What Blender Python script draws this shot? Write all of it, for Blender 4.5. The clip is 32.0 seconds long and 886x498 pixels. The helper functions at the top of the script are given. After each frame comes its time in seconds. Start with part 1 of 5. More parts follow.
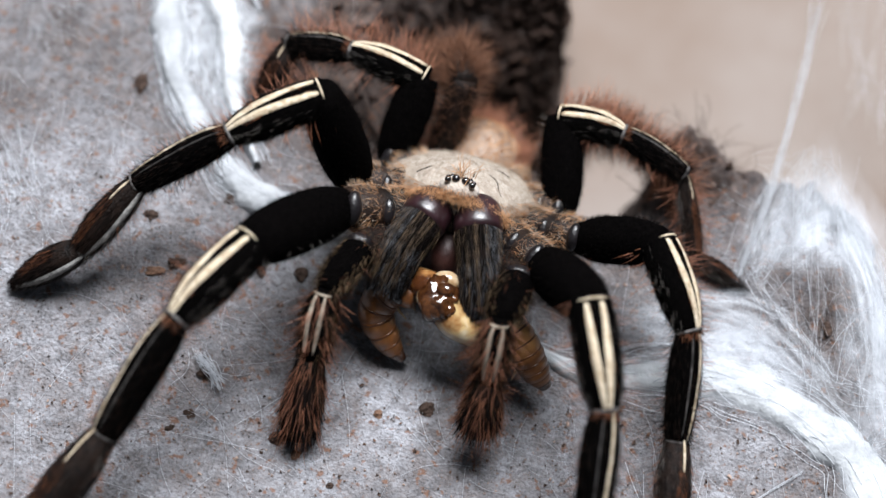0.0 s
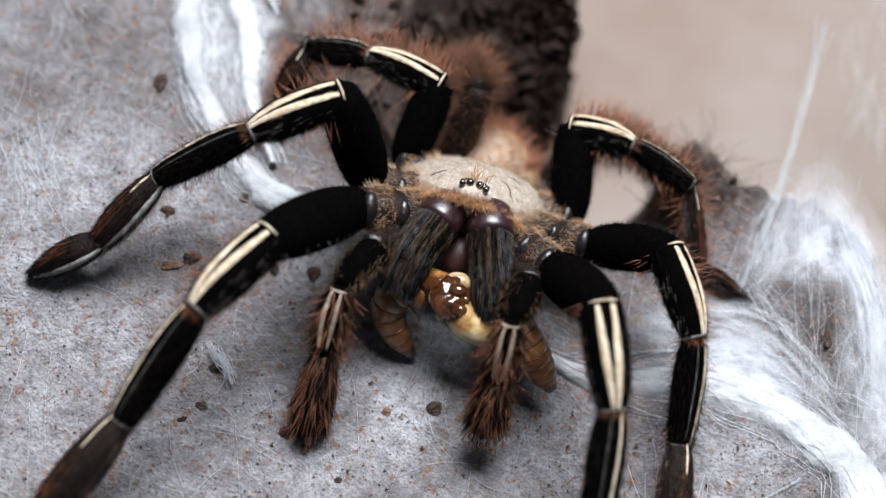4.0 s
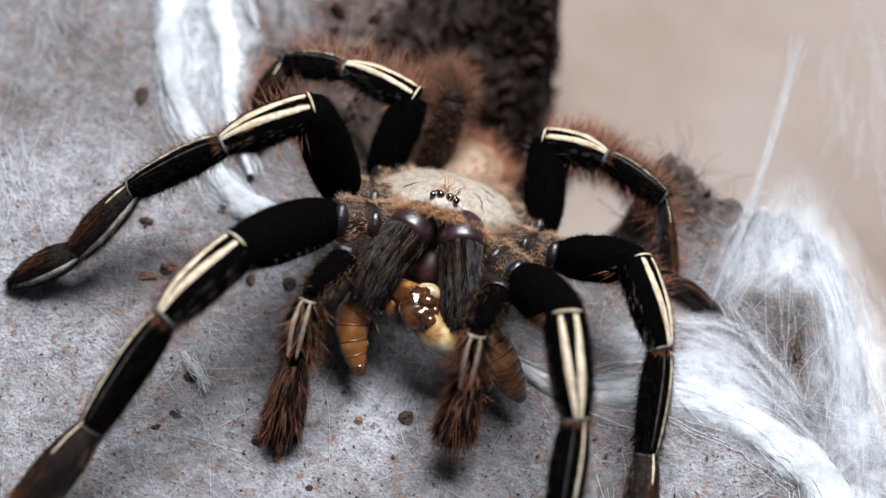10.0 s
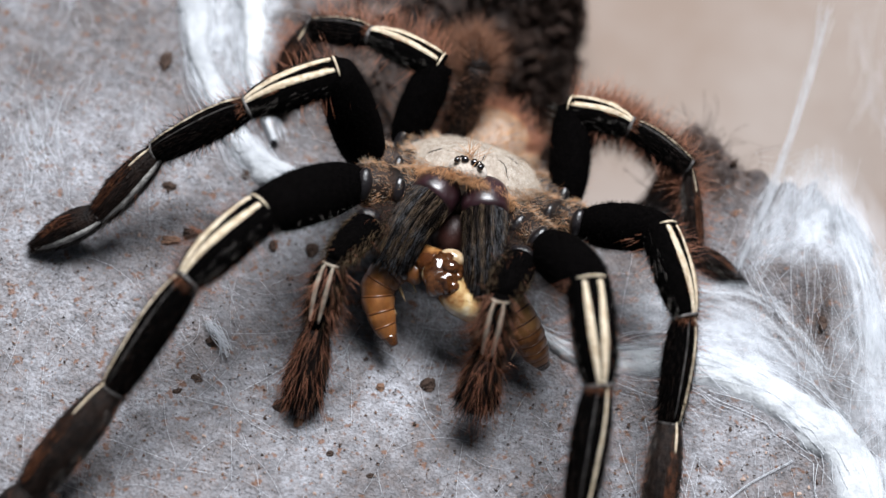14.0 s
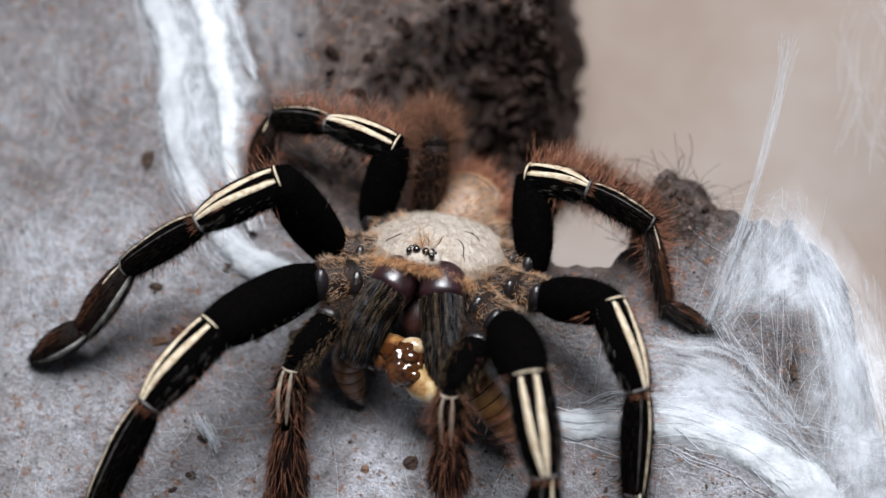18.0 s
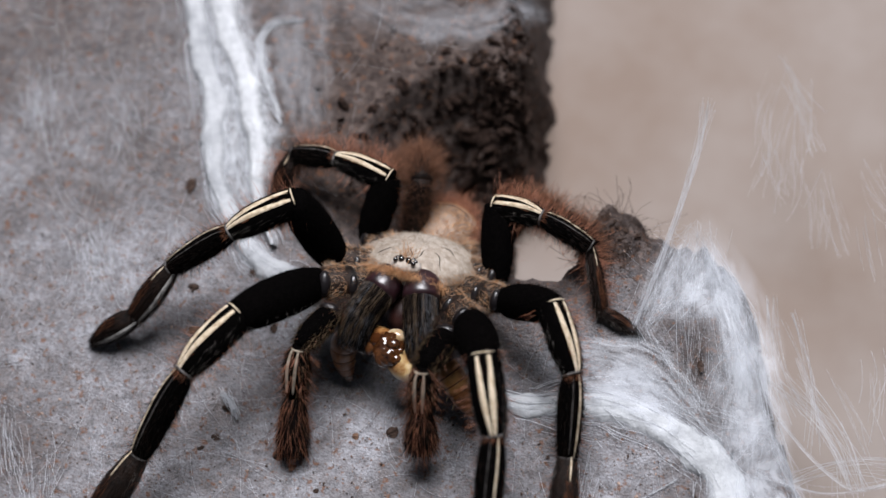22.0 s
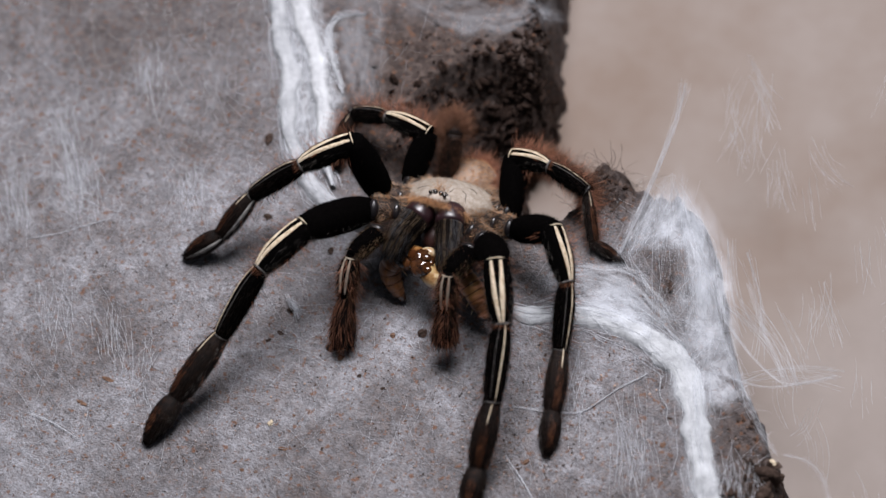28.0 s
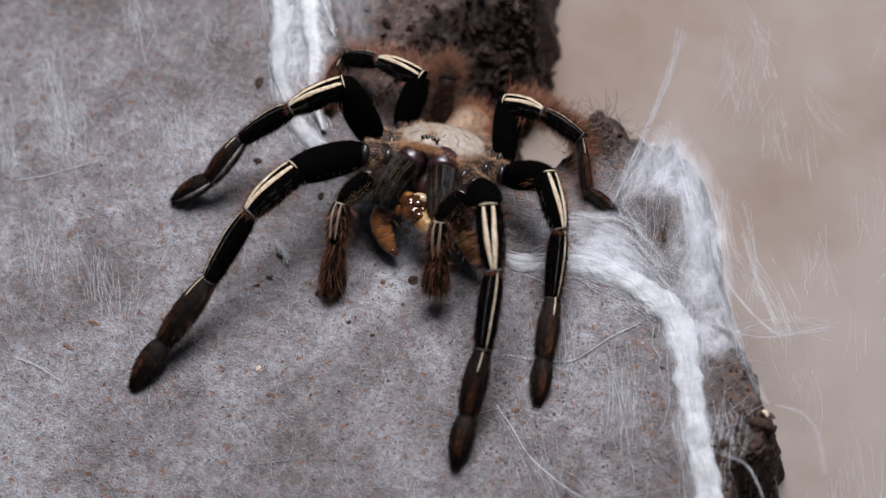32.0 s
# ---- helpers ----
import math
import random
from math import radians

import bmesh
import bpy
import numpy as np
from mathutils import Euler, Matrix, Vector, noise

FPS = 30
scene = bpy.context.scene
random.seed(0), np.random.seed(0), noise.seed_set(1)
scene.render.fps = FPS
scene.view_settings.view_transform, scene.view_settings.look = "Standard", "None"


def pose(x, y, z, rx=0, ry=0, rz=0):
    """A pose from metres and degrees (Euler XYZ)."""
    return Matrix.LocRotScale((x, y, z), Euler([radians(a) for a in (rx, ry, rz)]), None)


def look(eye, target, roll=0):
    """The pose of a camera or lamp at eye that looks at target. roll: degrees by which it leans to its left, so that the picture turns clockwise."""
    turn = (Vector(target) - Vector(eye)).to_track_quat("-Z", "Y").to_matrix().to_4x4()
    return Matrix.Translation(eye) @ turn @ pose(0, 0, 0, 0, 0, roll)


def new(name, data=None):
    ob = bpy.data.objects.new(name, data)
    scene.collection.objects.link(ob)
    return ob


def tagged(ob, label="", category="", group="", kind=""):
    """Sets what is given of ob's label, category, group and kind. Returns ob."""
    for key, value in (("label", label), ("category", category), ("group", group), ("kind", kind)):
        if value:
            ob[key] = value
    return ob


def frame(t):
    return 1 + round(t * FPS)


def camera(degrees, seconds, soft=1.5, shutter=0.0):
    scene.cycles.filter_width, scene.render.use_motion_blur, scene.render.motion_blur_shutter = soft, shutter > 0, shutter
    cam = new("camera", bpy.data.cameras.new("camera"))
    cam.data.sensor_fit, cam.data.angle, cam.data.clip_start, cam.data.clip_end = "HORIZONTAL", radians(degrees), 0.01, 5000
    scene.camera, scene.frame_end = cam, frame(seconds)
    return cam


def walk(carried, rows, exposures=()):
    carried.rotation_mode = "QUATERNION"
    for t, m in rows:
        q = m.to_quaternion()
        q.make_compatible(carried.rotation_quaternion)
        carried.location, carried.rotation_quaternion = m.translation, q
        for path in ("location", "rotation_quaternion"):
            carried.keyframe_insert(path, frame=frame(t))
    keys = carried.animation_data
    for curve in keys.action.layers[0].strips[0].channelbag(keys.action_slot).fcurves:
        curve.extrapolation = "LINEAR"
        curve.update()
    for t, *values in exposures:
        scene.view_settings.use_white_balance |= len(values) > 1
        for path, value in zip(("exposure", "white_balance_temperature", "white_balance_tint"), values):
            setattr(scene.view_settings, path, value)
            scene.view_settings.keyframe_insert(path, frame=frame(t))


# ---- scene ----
U = 0.0085  # metres to one unit of the plan
cam = camera(27.32, 32.0, soft=1.5)
cam.data.dof.use_dof, cam.data.dof.aperture_fstop = True, 7.8
PATH = [
    (0.0, pose(0.00392, -0.10747, 0.25712, 24.451, -3.137, 12.856)),
    (0.5, pose(0.00262, -0.10698, 0.25714, 24.566, -3.725, 13.032)),
    (1.0, pose(0.00454, -0.10736, 0.25916, 24.736, -4.148, 13.048)),
    (1.5, pose(-0.00314, -0.10681, 0.25890, 24.919, -4.397, 13.269)),
    (2.0, pose(-0.00221, -0.10691, 0.25679, 24.949, -4.810, 13.495)),
    (2.5, pose(-0.00627, -0.10991, 0.26091, 24.856, -4.936, 13.728)),
    (4.5, pose(0.00482, -0.11727, 0.25831, 25.669, -4.443, 13.931)),
    (5.0, pose(0.01423, -0.11851, 0.25379, 25.236, -3.270, 13.554)),
    (5.5, pose(0.02131, -0.11869, 0.25499, 24.902, -2.634, 13.621)),
    (6.0, pose(0.01958, -0.11888, 0.25699, 24.773, -1.933, 13.676)),
    (6.5, pose(0.01835, -0.11783, 0.25777, 24.559, -1.460, 13.736)),
    (7.0, pose(0.01968, -0.12096, 0.26275, 24.813, -1.381, 13.846)),
    (7.5, pose(0.01984, -0.12000, 0.26231, 24.933, -1.572, 13.907)),
    (8.0, pose(0.01977, -0.11979, 0.26151, 25.029, -1.539, 14.106)),
    (8.5, pose(0.01342, -0.11538, 0.25773, 25.202, -1.963, 13.899)),
    (9.0, pose(0.00875, -0.11355, 0.25330, 25.121, -3.097, 14.087)),
    (9.5, pose(0.00651, -0.11340, 0.25520, 25.289, -3.476, 14.278)),
    (10.0, pose(0.00947, -0.11554, 0.26318, 25.985, -3.656, 14.589)),
    (10.5, pose(0.01657, -0.12170, 0.26655, 26.778, -3.313, 14.367)),
    (11.0, pose(0.02157, -0.13042, 0.26311, 26.056, -3.334, 14.429)),
    (11.5, pose(0.02252, -0.12721, 0.26247, 26.003, -3.106, 14.617)),
    (12.0, pose(0.01855, -0.12646, 0.25873, 25.888, -3.069, 14.975)),
    (12.5, pose(0.01859, -0.12299, 0.25984, 25.865, -2.921, 14.769)),
    (13.0, pose(0.01287, -0.12009, 0.25837, 25.876, -2.996, 14.972)),
    (13.5, pose(0.01236, -0.11900, 0.25896, 25.736, -2.976, 15.232)),
    (15.5, pose(0.00264, -0.11905, 0.26328, 26.384, -4.600, 15.471)),
    (16.0, pose(0.01017, -0.11966, 0.26917, 26.374, -3.689, 15.345)),
    (16.5, pose(0.02631, -0.10073, 0.28484, 24.298, 0.619, 13.153)),
    (17.0, pose(0.03303, -0.08658, 0.28603, 22.016, 5.553, 13.308)),
    (17.5, pose(0.04673, -0.07683, 0.27402, 19.068, 5.852, 13.081)),
    (18.0, pose(0.04973, -0.07487, 0.27921, 20.649, 6.842, 13.677)),
    (18.5, pose(0.05751, -0.07986, 0.28196, 20.823, 6.707, 13.573)),
    (19.0, pose(0.05526, -0.08627, 0.28417, 21.621, 6.971, 14.097)),
    (19.5, pose(0.05992, -0.08775, 0.29066, 21.596, 7.525, 14.175)),
    (20.0, pose(0.06620, -0.08826, 0.29240, 21.413, 8.478, 14.163)),
    (20.5, pose(0.06471, -0.09314, 0.30449, 21.926, 8.989, 15.209)),
    (21.0, pose(0.06873, -0.09772, 0.31456, 22.225, 9.205, 15.395)),
    (21.5, pose(0.07200, -0.10377, 0.32382, 22.984, 8.826, 15.523)),
    (22.0, pose(0.07785, -0.10823, 0.33885, 23.685, 7.356, 15.874)),
    (22.5, pose(0.09182, -0.12136, 0.35884, 24.618, 9.795, 18.089)),
    (23.0, pose(0.11132, -0.14785, 0.37437, 25.305, 10.319, 17.477)),
    (23.5, pose(0.11378, -0.16512, 0.38843, 27.112, 9.630, 18.025)),
    (24.0, pose(0.11260, -0.17374, 0.39614, 27.593, 8.578, 18.011)),
    (24.5, pose(0.12302, -0.17403, 0.39256, 27.049, 8.577, 17.498)),
    (25.0, pose(0.12307, -0.17481, 0.39715, 27.384, 8.617, 17.661)),
    (25.5, pose(0.11633, -0.17852, 0.40070, 28.049, 8.465, 18.285)),
    (26.0, pose(0.11839, -0.17867, 0.40014, 28.378, 8.512, 18.352)),
    (26.5, pose(0.11812, -0.17869, 0.40040, 27.937, 8.378, 18.240)),
    (28.5, pose(0.10993, -0.17889, 0.40236, 27.740, 7.264, 18.602)),
    (29.0, pose(0.11091, -0.18125, 0.40173, 27.887, 7.195, 18.569)),
    (29.5, pose(0.11635, -0.18281, 0.39940, 27.489, 7.237, 18.519)),
    (30.0, pose(0.11495, -0.18415, 0.39739, 27.328, 7.045, 18.489)),
    (30.5, pose(0.11349, -0.18407, 0.39583, 26.905, 6.799, 18.718)),
    (31.0, pose(0.11063, -0.18394, 0.39459, 26.679, 6.499, 18.652)),
    (31.5, pose(0.11059, -0.18264, 0.39398, 26.608, 6.532, 18.863)),
    (32.0, pose(0.10945, -0.17977, 0.39625, 26.526, 6.798, 18.896)),
]
walk(cam, PATH, exposures=[(0.0, 0.49, 6270, 6), (16.0, 0.44, 6270, 6), (17.5, 0.28, 6270, 6), (20.5, 0.22, 6270, 6), (23.0, -0.12, 6450, 12), (32.0, -0.08, 6450, 12)])

# ---- light: a soft ceiling lamp over the table, and the pale room round it
world = bpy.data.worlds.new("room_light")
scene.world = world
world.use_nodes = True
world.node_tree.nodes["Background"].inputs[0].default_value = (0.80, 0.88, 1.0, 1)
world.node_tree.nodes["Background"].inputs[1].default_value = 0.07


def lamp(name, eye, target, size, watts, colour):
    data = bpy.data.lights.new(name, "AREA")
    data.shape, data.size, data.size_y = "RECTANGLE", size[0], size[1]
    data.energy, data.color = watts, colour
    ob = new(name, data)
    ob.matrix_world = look(eye, target)
    return ob


lamp("ceiling_lamp", (0.0, 0.27, 0.66), (0, 0, 0), (0.38, 0.34), 11.4, (0.98, 0.965, 1.0))


# ---- materials
def material(name, colours, scale, rough=0.8, detail=6, bump=0.0, bump_scale=None, metal=0.0, spread=(0.35, 0.65), spec=0.3, stretch=None, sheen=0.0, coat=0.0, trans=0.0):
    """Two colours mixed by two sizes of noise, with fine relief."""
    m = bpy.data.materials.new(name)
    m.use_nodes = True
    n, l = m.node_tree.nodes, m.node_tree.links
    b = n["Principled BSDF"]
    b.inputs["Roughness"].default_value, b.inputs["Metallic"].default_value = rough, metal
    b.inputs["Specular IOR Level"].default_value = spec
    b.inputs["Sheen Weight"].default_value, b.inputs["Coat Weight"].default_value = sheen, coat
    b.inputs["Subsurface Weight"].default_value = trans
    b.inputs["Subsurface Radius"].default_value = (0.002, 0.001, 0.0006)
    co = n.new("ShaderNodeTexCoord").outputs["Object"]
    if stretch:
        mp = n.new("ShaderNodeMapping")
        mp.inputs["Scale"].default_value = stretch
        l.new(co, mp.inputs[0])
        co = mp.outputs[0]
    tex = n.new("ShaderNodeTexNoise")
    tex.inputs["Scale"].default_value, tex.inputs["Detail"].default_value, tex.inputs["Roughness"].default_value = scale, detail, 0.62
    l.new(co, tex.inputs["Vector"])
    ramp = n.new("ShaderNodeValToRGB")
    e = ramp.color_ramp.elements
    e[0].position, e[1].position = spread
    e[0].color, e[1].color = (*colours[0], 1), (*colours[-1], 1)
    for k, c in enumerate(colours[1:-1]):
        q = e.new(spread[0] + (spread[1] - spread[0]) * (k + 1) / (len(colours) - 1))
        q.color = (*c, 1)
    l.new(tex.outputs["Fac"], ramp.inputs[0])
    l.new(ramp.outputs[0], b.inputs["Base Color"])
    if bump:
        t2 = n.new("ShaderNodeTexNoise")
        t2.inputs["Scale"].default_value, t2.inputs["Detail"].default_value = bump_scale or scale * 4, 8
        l.new(co, t2.inputs["Vector"])
        bp = n.new("ShaderNodeBump")
        bp.inputs["Strength"].default_value, bp.inputs["Distance"].default_value = 1.0, bump
        l.new(t2.outputs["Fac"], bp.inputs["Height"])
        l.new(bp.outputs[0], b.inputs["Normal"])
    return m


def ground_material():
    m = material("silk_coated_peat", [(0.018, 0.012, 0.010), (0.060, 0.044, 0.038), (0.12, 0.092, 0.080)], 420, 0.92, 9, 0.0008, 2000, spread=(0.3, 0.7), spec=0.15)
    n, l = m.node_tree.nodes, m.node_tree.links
    b = n["Principled BSDF"]
    co = [q for q in n if q.type == "TEX_COORD"][0].outputs["Object"]
    soil = b.inputs["Base Color"].links[0].from_socket

    def noise_of(scale, detail=5, rough=0.6, stretch=None, turn=0):
        src = co
        if stretch:
            mp = n.new("ShaderNodeMapping")
            mp.inputs["Scale"].default_value, mp.inputs["Rotation"].default_value = stretch, (0, 0, turn)
            l.new(co, mp.inputs[0])
            src = mp.outputs[0]
        t = n.new("ShaderNodeTexNoise")
        t.inputs["Scale"].default_value, t.inputs["Detail"].default_value, t.inputs["Roughness"].default_value = scale, detail, rough
        l.new(src, t.inputs["Vector"])
        return t.outputs["Fac"]

    def ramp_of(fac, lo, hi, a=0.0, c=1.0):
        r = n.new("ShaderNodeMapRange")
        for k, v in enumerate((lo, hi, a, c)):
            r.inputs[k + 1].default_value = v
        l.new(fac, r.inputs[0])
        return r.outputs[0]

    def math_of(op, a, c):
        q = n.new("ShaderNodeMath")
        q.operation = op
        for k, v in enumerate((a, c)):
            if isinstance(v, float):
                q.inputs[k].default_value = v
            else:
                l.new(v, q.inputs[k])
        return q.outputs[0]

    def mix_of(fac, a, c):
        q = n.new("ShaderNodeMix")
        q.data_type = "RGBA"
        l.new(fac, q.inputs[0])
        for k, v in ((6, a), (7, c)):
            if isinstance(v, tuple):
                q.inputs[k].default_value = (*v, 1)
            else:
                l.new(v, q.inputs[k])
        return q.outputs[2]

    cover = n.new("ShaderNodeAttribute")
    cover.attribute_name = "silk"
    patches = math_of("MULTIPLY", ramp_of(noise_of(34, 6, 0.62), 0.38, 0.60, 0.48, 1.02), ramp_of(noise_of(120, 7, 0.70), 0.36, 0.62, 0.56, 1.04))
    cloud = math_of("MULTIPLY", patches, cover.outputs["Fac"])
    fibres = ramp_of(noise_of(260, 6, 0.7, (1, 0.10, 1), 0.5), 0.42, 0.62)
    fibres2 = ramp_of(noise_of(300, 6, 0.7, (0.08, 1, 1), -0.35), 0.45, 0.66)
    gaps = math_of("MULTIPLY", ramp_of(noise_of(560, 9, 0.78), 0.38, 0.60, 0.46, 1.02), ramp_of(noise_of(1600, 5, 0.7), 0.36, 0.54, 0.58, 1.02))
    film = math_of("MULTIPLY", cloud, math_of("MAXIMUM", gaps, math_of("MULTIPLY", math_of("MAXIMUM", fibres, fibres2), 0.6)))
    specks = math_of("MAXIMUM", ramp_of(noise_of(700, 3, 0.5), 0.60, 0.68), ramp_of(noise_of(210, 5, 0.75), 0.66, 0.74))
    col = mix_of(film, soil, (0.375, 0.38, 0.408))
    rust = math_of("MULTIPLY", specks, 0.75)
    col = mix_of(rust, col, (0.16, 0.075, 0.04))
    l.new(col, b.inputs["Base Color"])
    return m


def sheet_material(name, colour, most, scale, stretch, lo=0.40, hi=0.68, rim=4.5):
    """Silk so thin that the ground shows through it between the threads."""
    m = bpy.data.materials.new(name)
    m.use_nodes = True
    n, l = m.node_tree.nodes, m.node_tree.links
    b = n["Principled BSDF"]
    b.inputs["Base Color"].default_value, b.inputs["Roughness"].default_value = (*colour, 1), 0.6
    b.inputs["Specular IOR Level"].default_value = 0.2
    co = n.new("ShaderNodeTexCoord").outputs["UV"]
    mp = n.new("ShaderNodeMapping")
    mp.inputs["Scale"].default_value = stretch
    l.new(co, mp.inputs[0])
    t = n.new("ShaderNodeTexNoise")
    t.inputs["Scale"].default_value, t.inputs["Detail"].default_value, t.inputs["Roughness"].default_value = scale, 8, 0.68
    t.inputs["Distortion"].default_value = 0.45
    l.new(mp.outputs[0], t.inputs["Vector"])
    r = n.new("ShaderNodeMapRange")
    for k, v in enumerate((lo, hi, 0.0, 1.0)):
        r.inputs[k + 1].default_value = v
    l.new(t.outputs["Fac"], r.inputs[0])
    # the sheet thins out towards its rim: the second UV axis runs across it
    sx = n.new("ShaderNodeSeparateXYZ")
    l.new(co, sx.inputs[0])

    def tent(sock):
        a = n.new("ShaderNodeMath"); a.operation = "SUBTRACT"; a.inputs[0].default_value = 1.0
        l.new(sock, a.inputs[1])
        c = n.new("ShaderNodeMath"); c.operation = "MULTIPLY"
        l.new(a.outputs[0], c.inputs[0]); l.new(sock, c.inputs[1])
        d = n.new("ShaderNodeMath"); d.operation = "MULTIPLY"; d.inputs[1].default_value = rim; d.use_clamp = True
        l.new(c.outputs[0], d.inputs[0])
        return d.outputs[0]

    p = n.new("ShaderNodeMath"); p.operation = "MULTIPLY"
    l.new(tent(sx.outputs[0]), p.inputs[0]); l.new(tent(sx.outputs[1]), p.inputs[1])
    q = n.new("ShaderNodeMath"); q.operation = "MULTIPLY"
    l.new(p.outputs[0], q.inputs[0]); l.new(r.outputs[0], q.inputs[1])
    w = n.new("ShaderNodeMath"); w.operation = "MULTIPLY"; w.inputs[1].default_value = most
    l.new(q.outputs[0], w.inputs[0])
    l.new(w.outputs[0], b.inputs["Alpha"])
    return m


GROUND = ground_material()
FLOOR = material("beige_plastic_floor", [(0.155, 0.112, 0.086), (0.195, 0.160, 0.138), (0.235, 0.200, 0.180)], 9, 0.6, 5, 0.0002, 60, spec=0.3)
SILK = material("white_silk", [(0.29, 0.30, 0.312), (0.39, 0.403, 0.417), (0.475, 0.49, 0.505)], 260, 0.85, 8, 0.00025, 1400, spec=0.1)
SILK_DULL = material("dull_white_silk", [(0.22, 0.228, 0.24), (0.32, 0.33, 0.345), (0.40, 0.41, 0.425)], 150, 0.85, 8, 0.0004, 900, spec=0.1)
SILK_SPOT = material("specked_silk", [(0.06, 0.055, 0.055), (0.34, 0.35, 0.365), (0.44, 0.45, 0.465), (0.50, 0.515, 0.53)], 190, 0.85, 5, 0.0004, 900, spread=(0.30, 0.66), spec=0.1)
SILK_GREY = material("greyish_silk", [(0.20, 0.205, 0.215), (0.38, 0.395, 0.41), (0.50, 0.52, 0.54)], 170, 0.85, 9, 0.0003, 1400, spec=0.1)
COXA = material("dark_brown_skin", [(0.004, 0.0025, 0.002), (0.022, 0.012, 0.008)], 300, 0.5, 6, 0.0002, 2500, spec=0.2)
THREAD = material("silk_thread", [(0.50, 0.52, 0.56), (0.72, 0.74, 0.78)], 200, 0.5)
HAZE = sheet_material("thin_silk_sheet", (0.68, 0.71, 0.76), 0.66, 3.0, (1.0, 1.3, 1), 0.34, 0.70)
MIST = sheet_material("faint_silk_haze", (0.55, 0.57, 0.61), 0.34, 3.0, (1.0, 1.4, 1), 0.34, 0.74)
VEIL = sheet_material("combed_silk_veil", (0.60, 0.63, 0.67), 0.55, 5.0, (1.0, 2.0, 1), 0.40, 0.72, 4.5)
BAND = sheet_material("layered_white_silk", (0.44, 0.455, 0.48), 0.9, 8, (2.2, 1.2, 1), 0.30, 0.62, 4.5)
BLACK = material("black_velvet_cuticle", [(0.0006, 0.0005, 0.0005), (0.0016, 0.0013, 0.0013)], 1500, 0.95, 5, 0.0002, 4000, spec=0.015)
BROWN = material("dark_brown_cuticle", [(0.0018, 0.0013, 0.0012), (0.014, 0.0075, 0.005)], 700, 0.6, 6, 0.0003, 3000, spec=0.15)
CREAM = material("cream_stripe", [(0.26, 0.18, 0.10), (0.50, 0.405, 0.285), (0.62, 0.53, 0.40)], 1100, 0.7, 8, 0.0003, 3500, spread=(0.28, 0.62))
CARAPACE = material("beige_velvet_carapace", [(0.24, 0.18, 0.135), (0.40, 0.34, 0.285), (0.48, 0.43, 0.375)], 420, 0.75, 7, 0.00025, 3000, sheen=0.3)
ABDOMEN = material("brown_velvet_abdomen", [(0.09, 0.055, 0.037), (0.25, 0.185, 0.14), (0.33, 0.26, 0.21)], 110, 0.85, 6, 0.0003, 2600, sheen=0.3)
ABDOMEN_DARK = material("dark_umber_velvet", [(0.03, 0.02, 0.017), (0.09, 0.065, 0.055)], 400, 0.9, 6, 0.0003, 2600)
GLOSS = material("purple_brown_cuticle", [(0.008, 0.002, 0.003), (0.026, 0.008, 0.011)], 300, 0.36, 4, 0.0001, 900, spec=0.8)
MAROON = material("dark_maroon_cuticle", [(0.006, 0.002, 0.0016), (0.028, 0.009, 0.007)], 300, 0.5, 5, 0.0001, 1500, spec=0.3)
EYE = material("glossy_black_eye", [(0.004, 0.003, 0.003), (0.008, 0.006, 0.006)], 300, 0.06, 2, spec=0.8, coat=0.6)
KNOB = material("black_joint_cuticle", [(0.003, 0.0025, 0.0028), (0.010, 0.008, 0.009)], 300, 0.28, 4, 0.0001, 2000, spec=0.5)
JOINT = material("grey_joint_skin", [(0.03, 0.027, 0.027), (0.13, 0.12, 0.115)], 900, 0.6, 5, 0.0002)
H_BLACK = material("black_hair", [(0.0006, 0.0005, 0.0005), (0.0032, 0.0024, 0.002)], 900, 0.7, spec=0.03)
H_BROWN = material("brown_hair", [(0.007, 0.0036, 0.0026), (0.030, 0.0145, 0.009)], 900, 0.5, spec=0.25)
H_STREAK = material("warm_brown_hair", [(0.075, 0.026, 0.012), (0.22, 0.085, 0.04)], 700, 0.5, spec=0.25)
H_STRIPE = material("cream_stripe_hair", [(0.36, 0.26, 0.15), (0.66, 0.55, 0.40)], 1500, 0.6, spec=0.2)
STRIPE_DULL = material("dull_cream_stripe", [(0.15, 0.115, 0.085), (0.36, 0.305, 0.24)], 900, 0.7, 7, 0.0002, 3500)
SCOPULA = material("grey_velvet_sole", [(0.13, 0.125, 0.12), (0.30, 0.29, 0.275)], 900, 0.9, 7, 0.0003, 3500)
H_RUST = material("rust_hair", [(0.16, 0.055, 0.03), (0.38, 0.17, 0.10)], 700, 0.5)
H_UMBER = material("umber_hair", [(0.07, 0.03, 0.017), (0.17, 0.08, 0.045)], 700, 0.55, spec=0.2)
H_TAN = material("tan_hair", [(0.28, 0.125, 0.050), (0.62, 0.36, 0.19)], 700, 0.5)
H_LOCK = material("tawny_hair", [(0.05, 0.031, 0.016), (0.19, 0.125, 0.07)], 700, 0.45)
H_SILVER = material("blue_grey_hair", [(0.032, 0.033, 0.037), (0.12, 0.123, 0.135)], 700, 0.45)
H_GREY = material("silver_hair", [(0.07, 0.062, 0.056), (0.22, 0.20, 0.18)], 700, 0.45)
H_CREAM = material("cream_hair", [(0.28, 0.225, 0.175), (0.50, 0.44, 0.37)], 700, 0.5)
PREY = material("amber_grub_skin", [(0.06, 0.02, 0.005), (0.18, 0.068, 0.018), (0.33, 0.16, 0.05)], 120, 0.34, 5, spec=0.5, coat=0.3, trans=0.15)
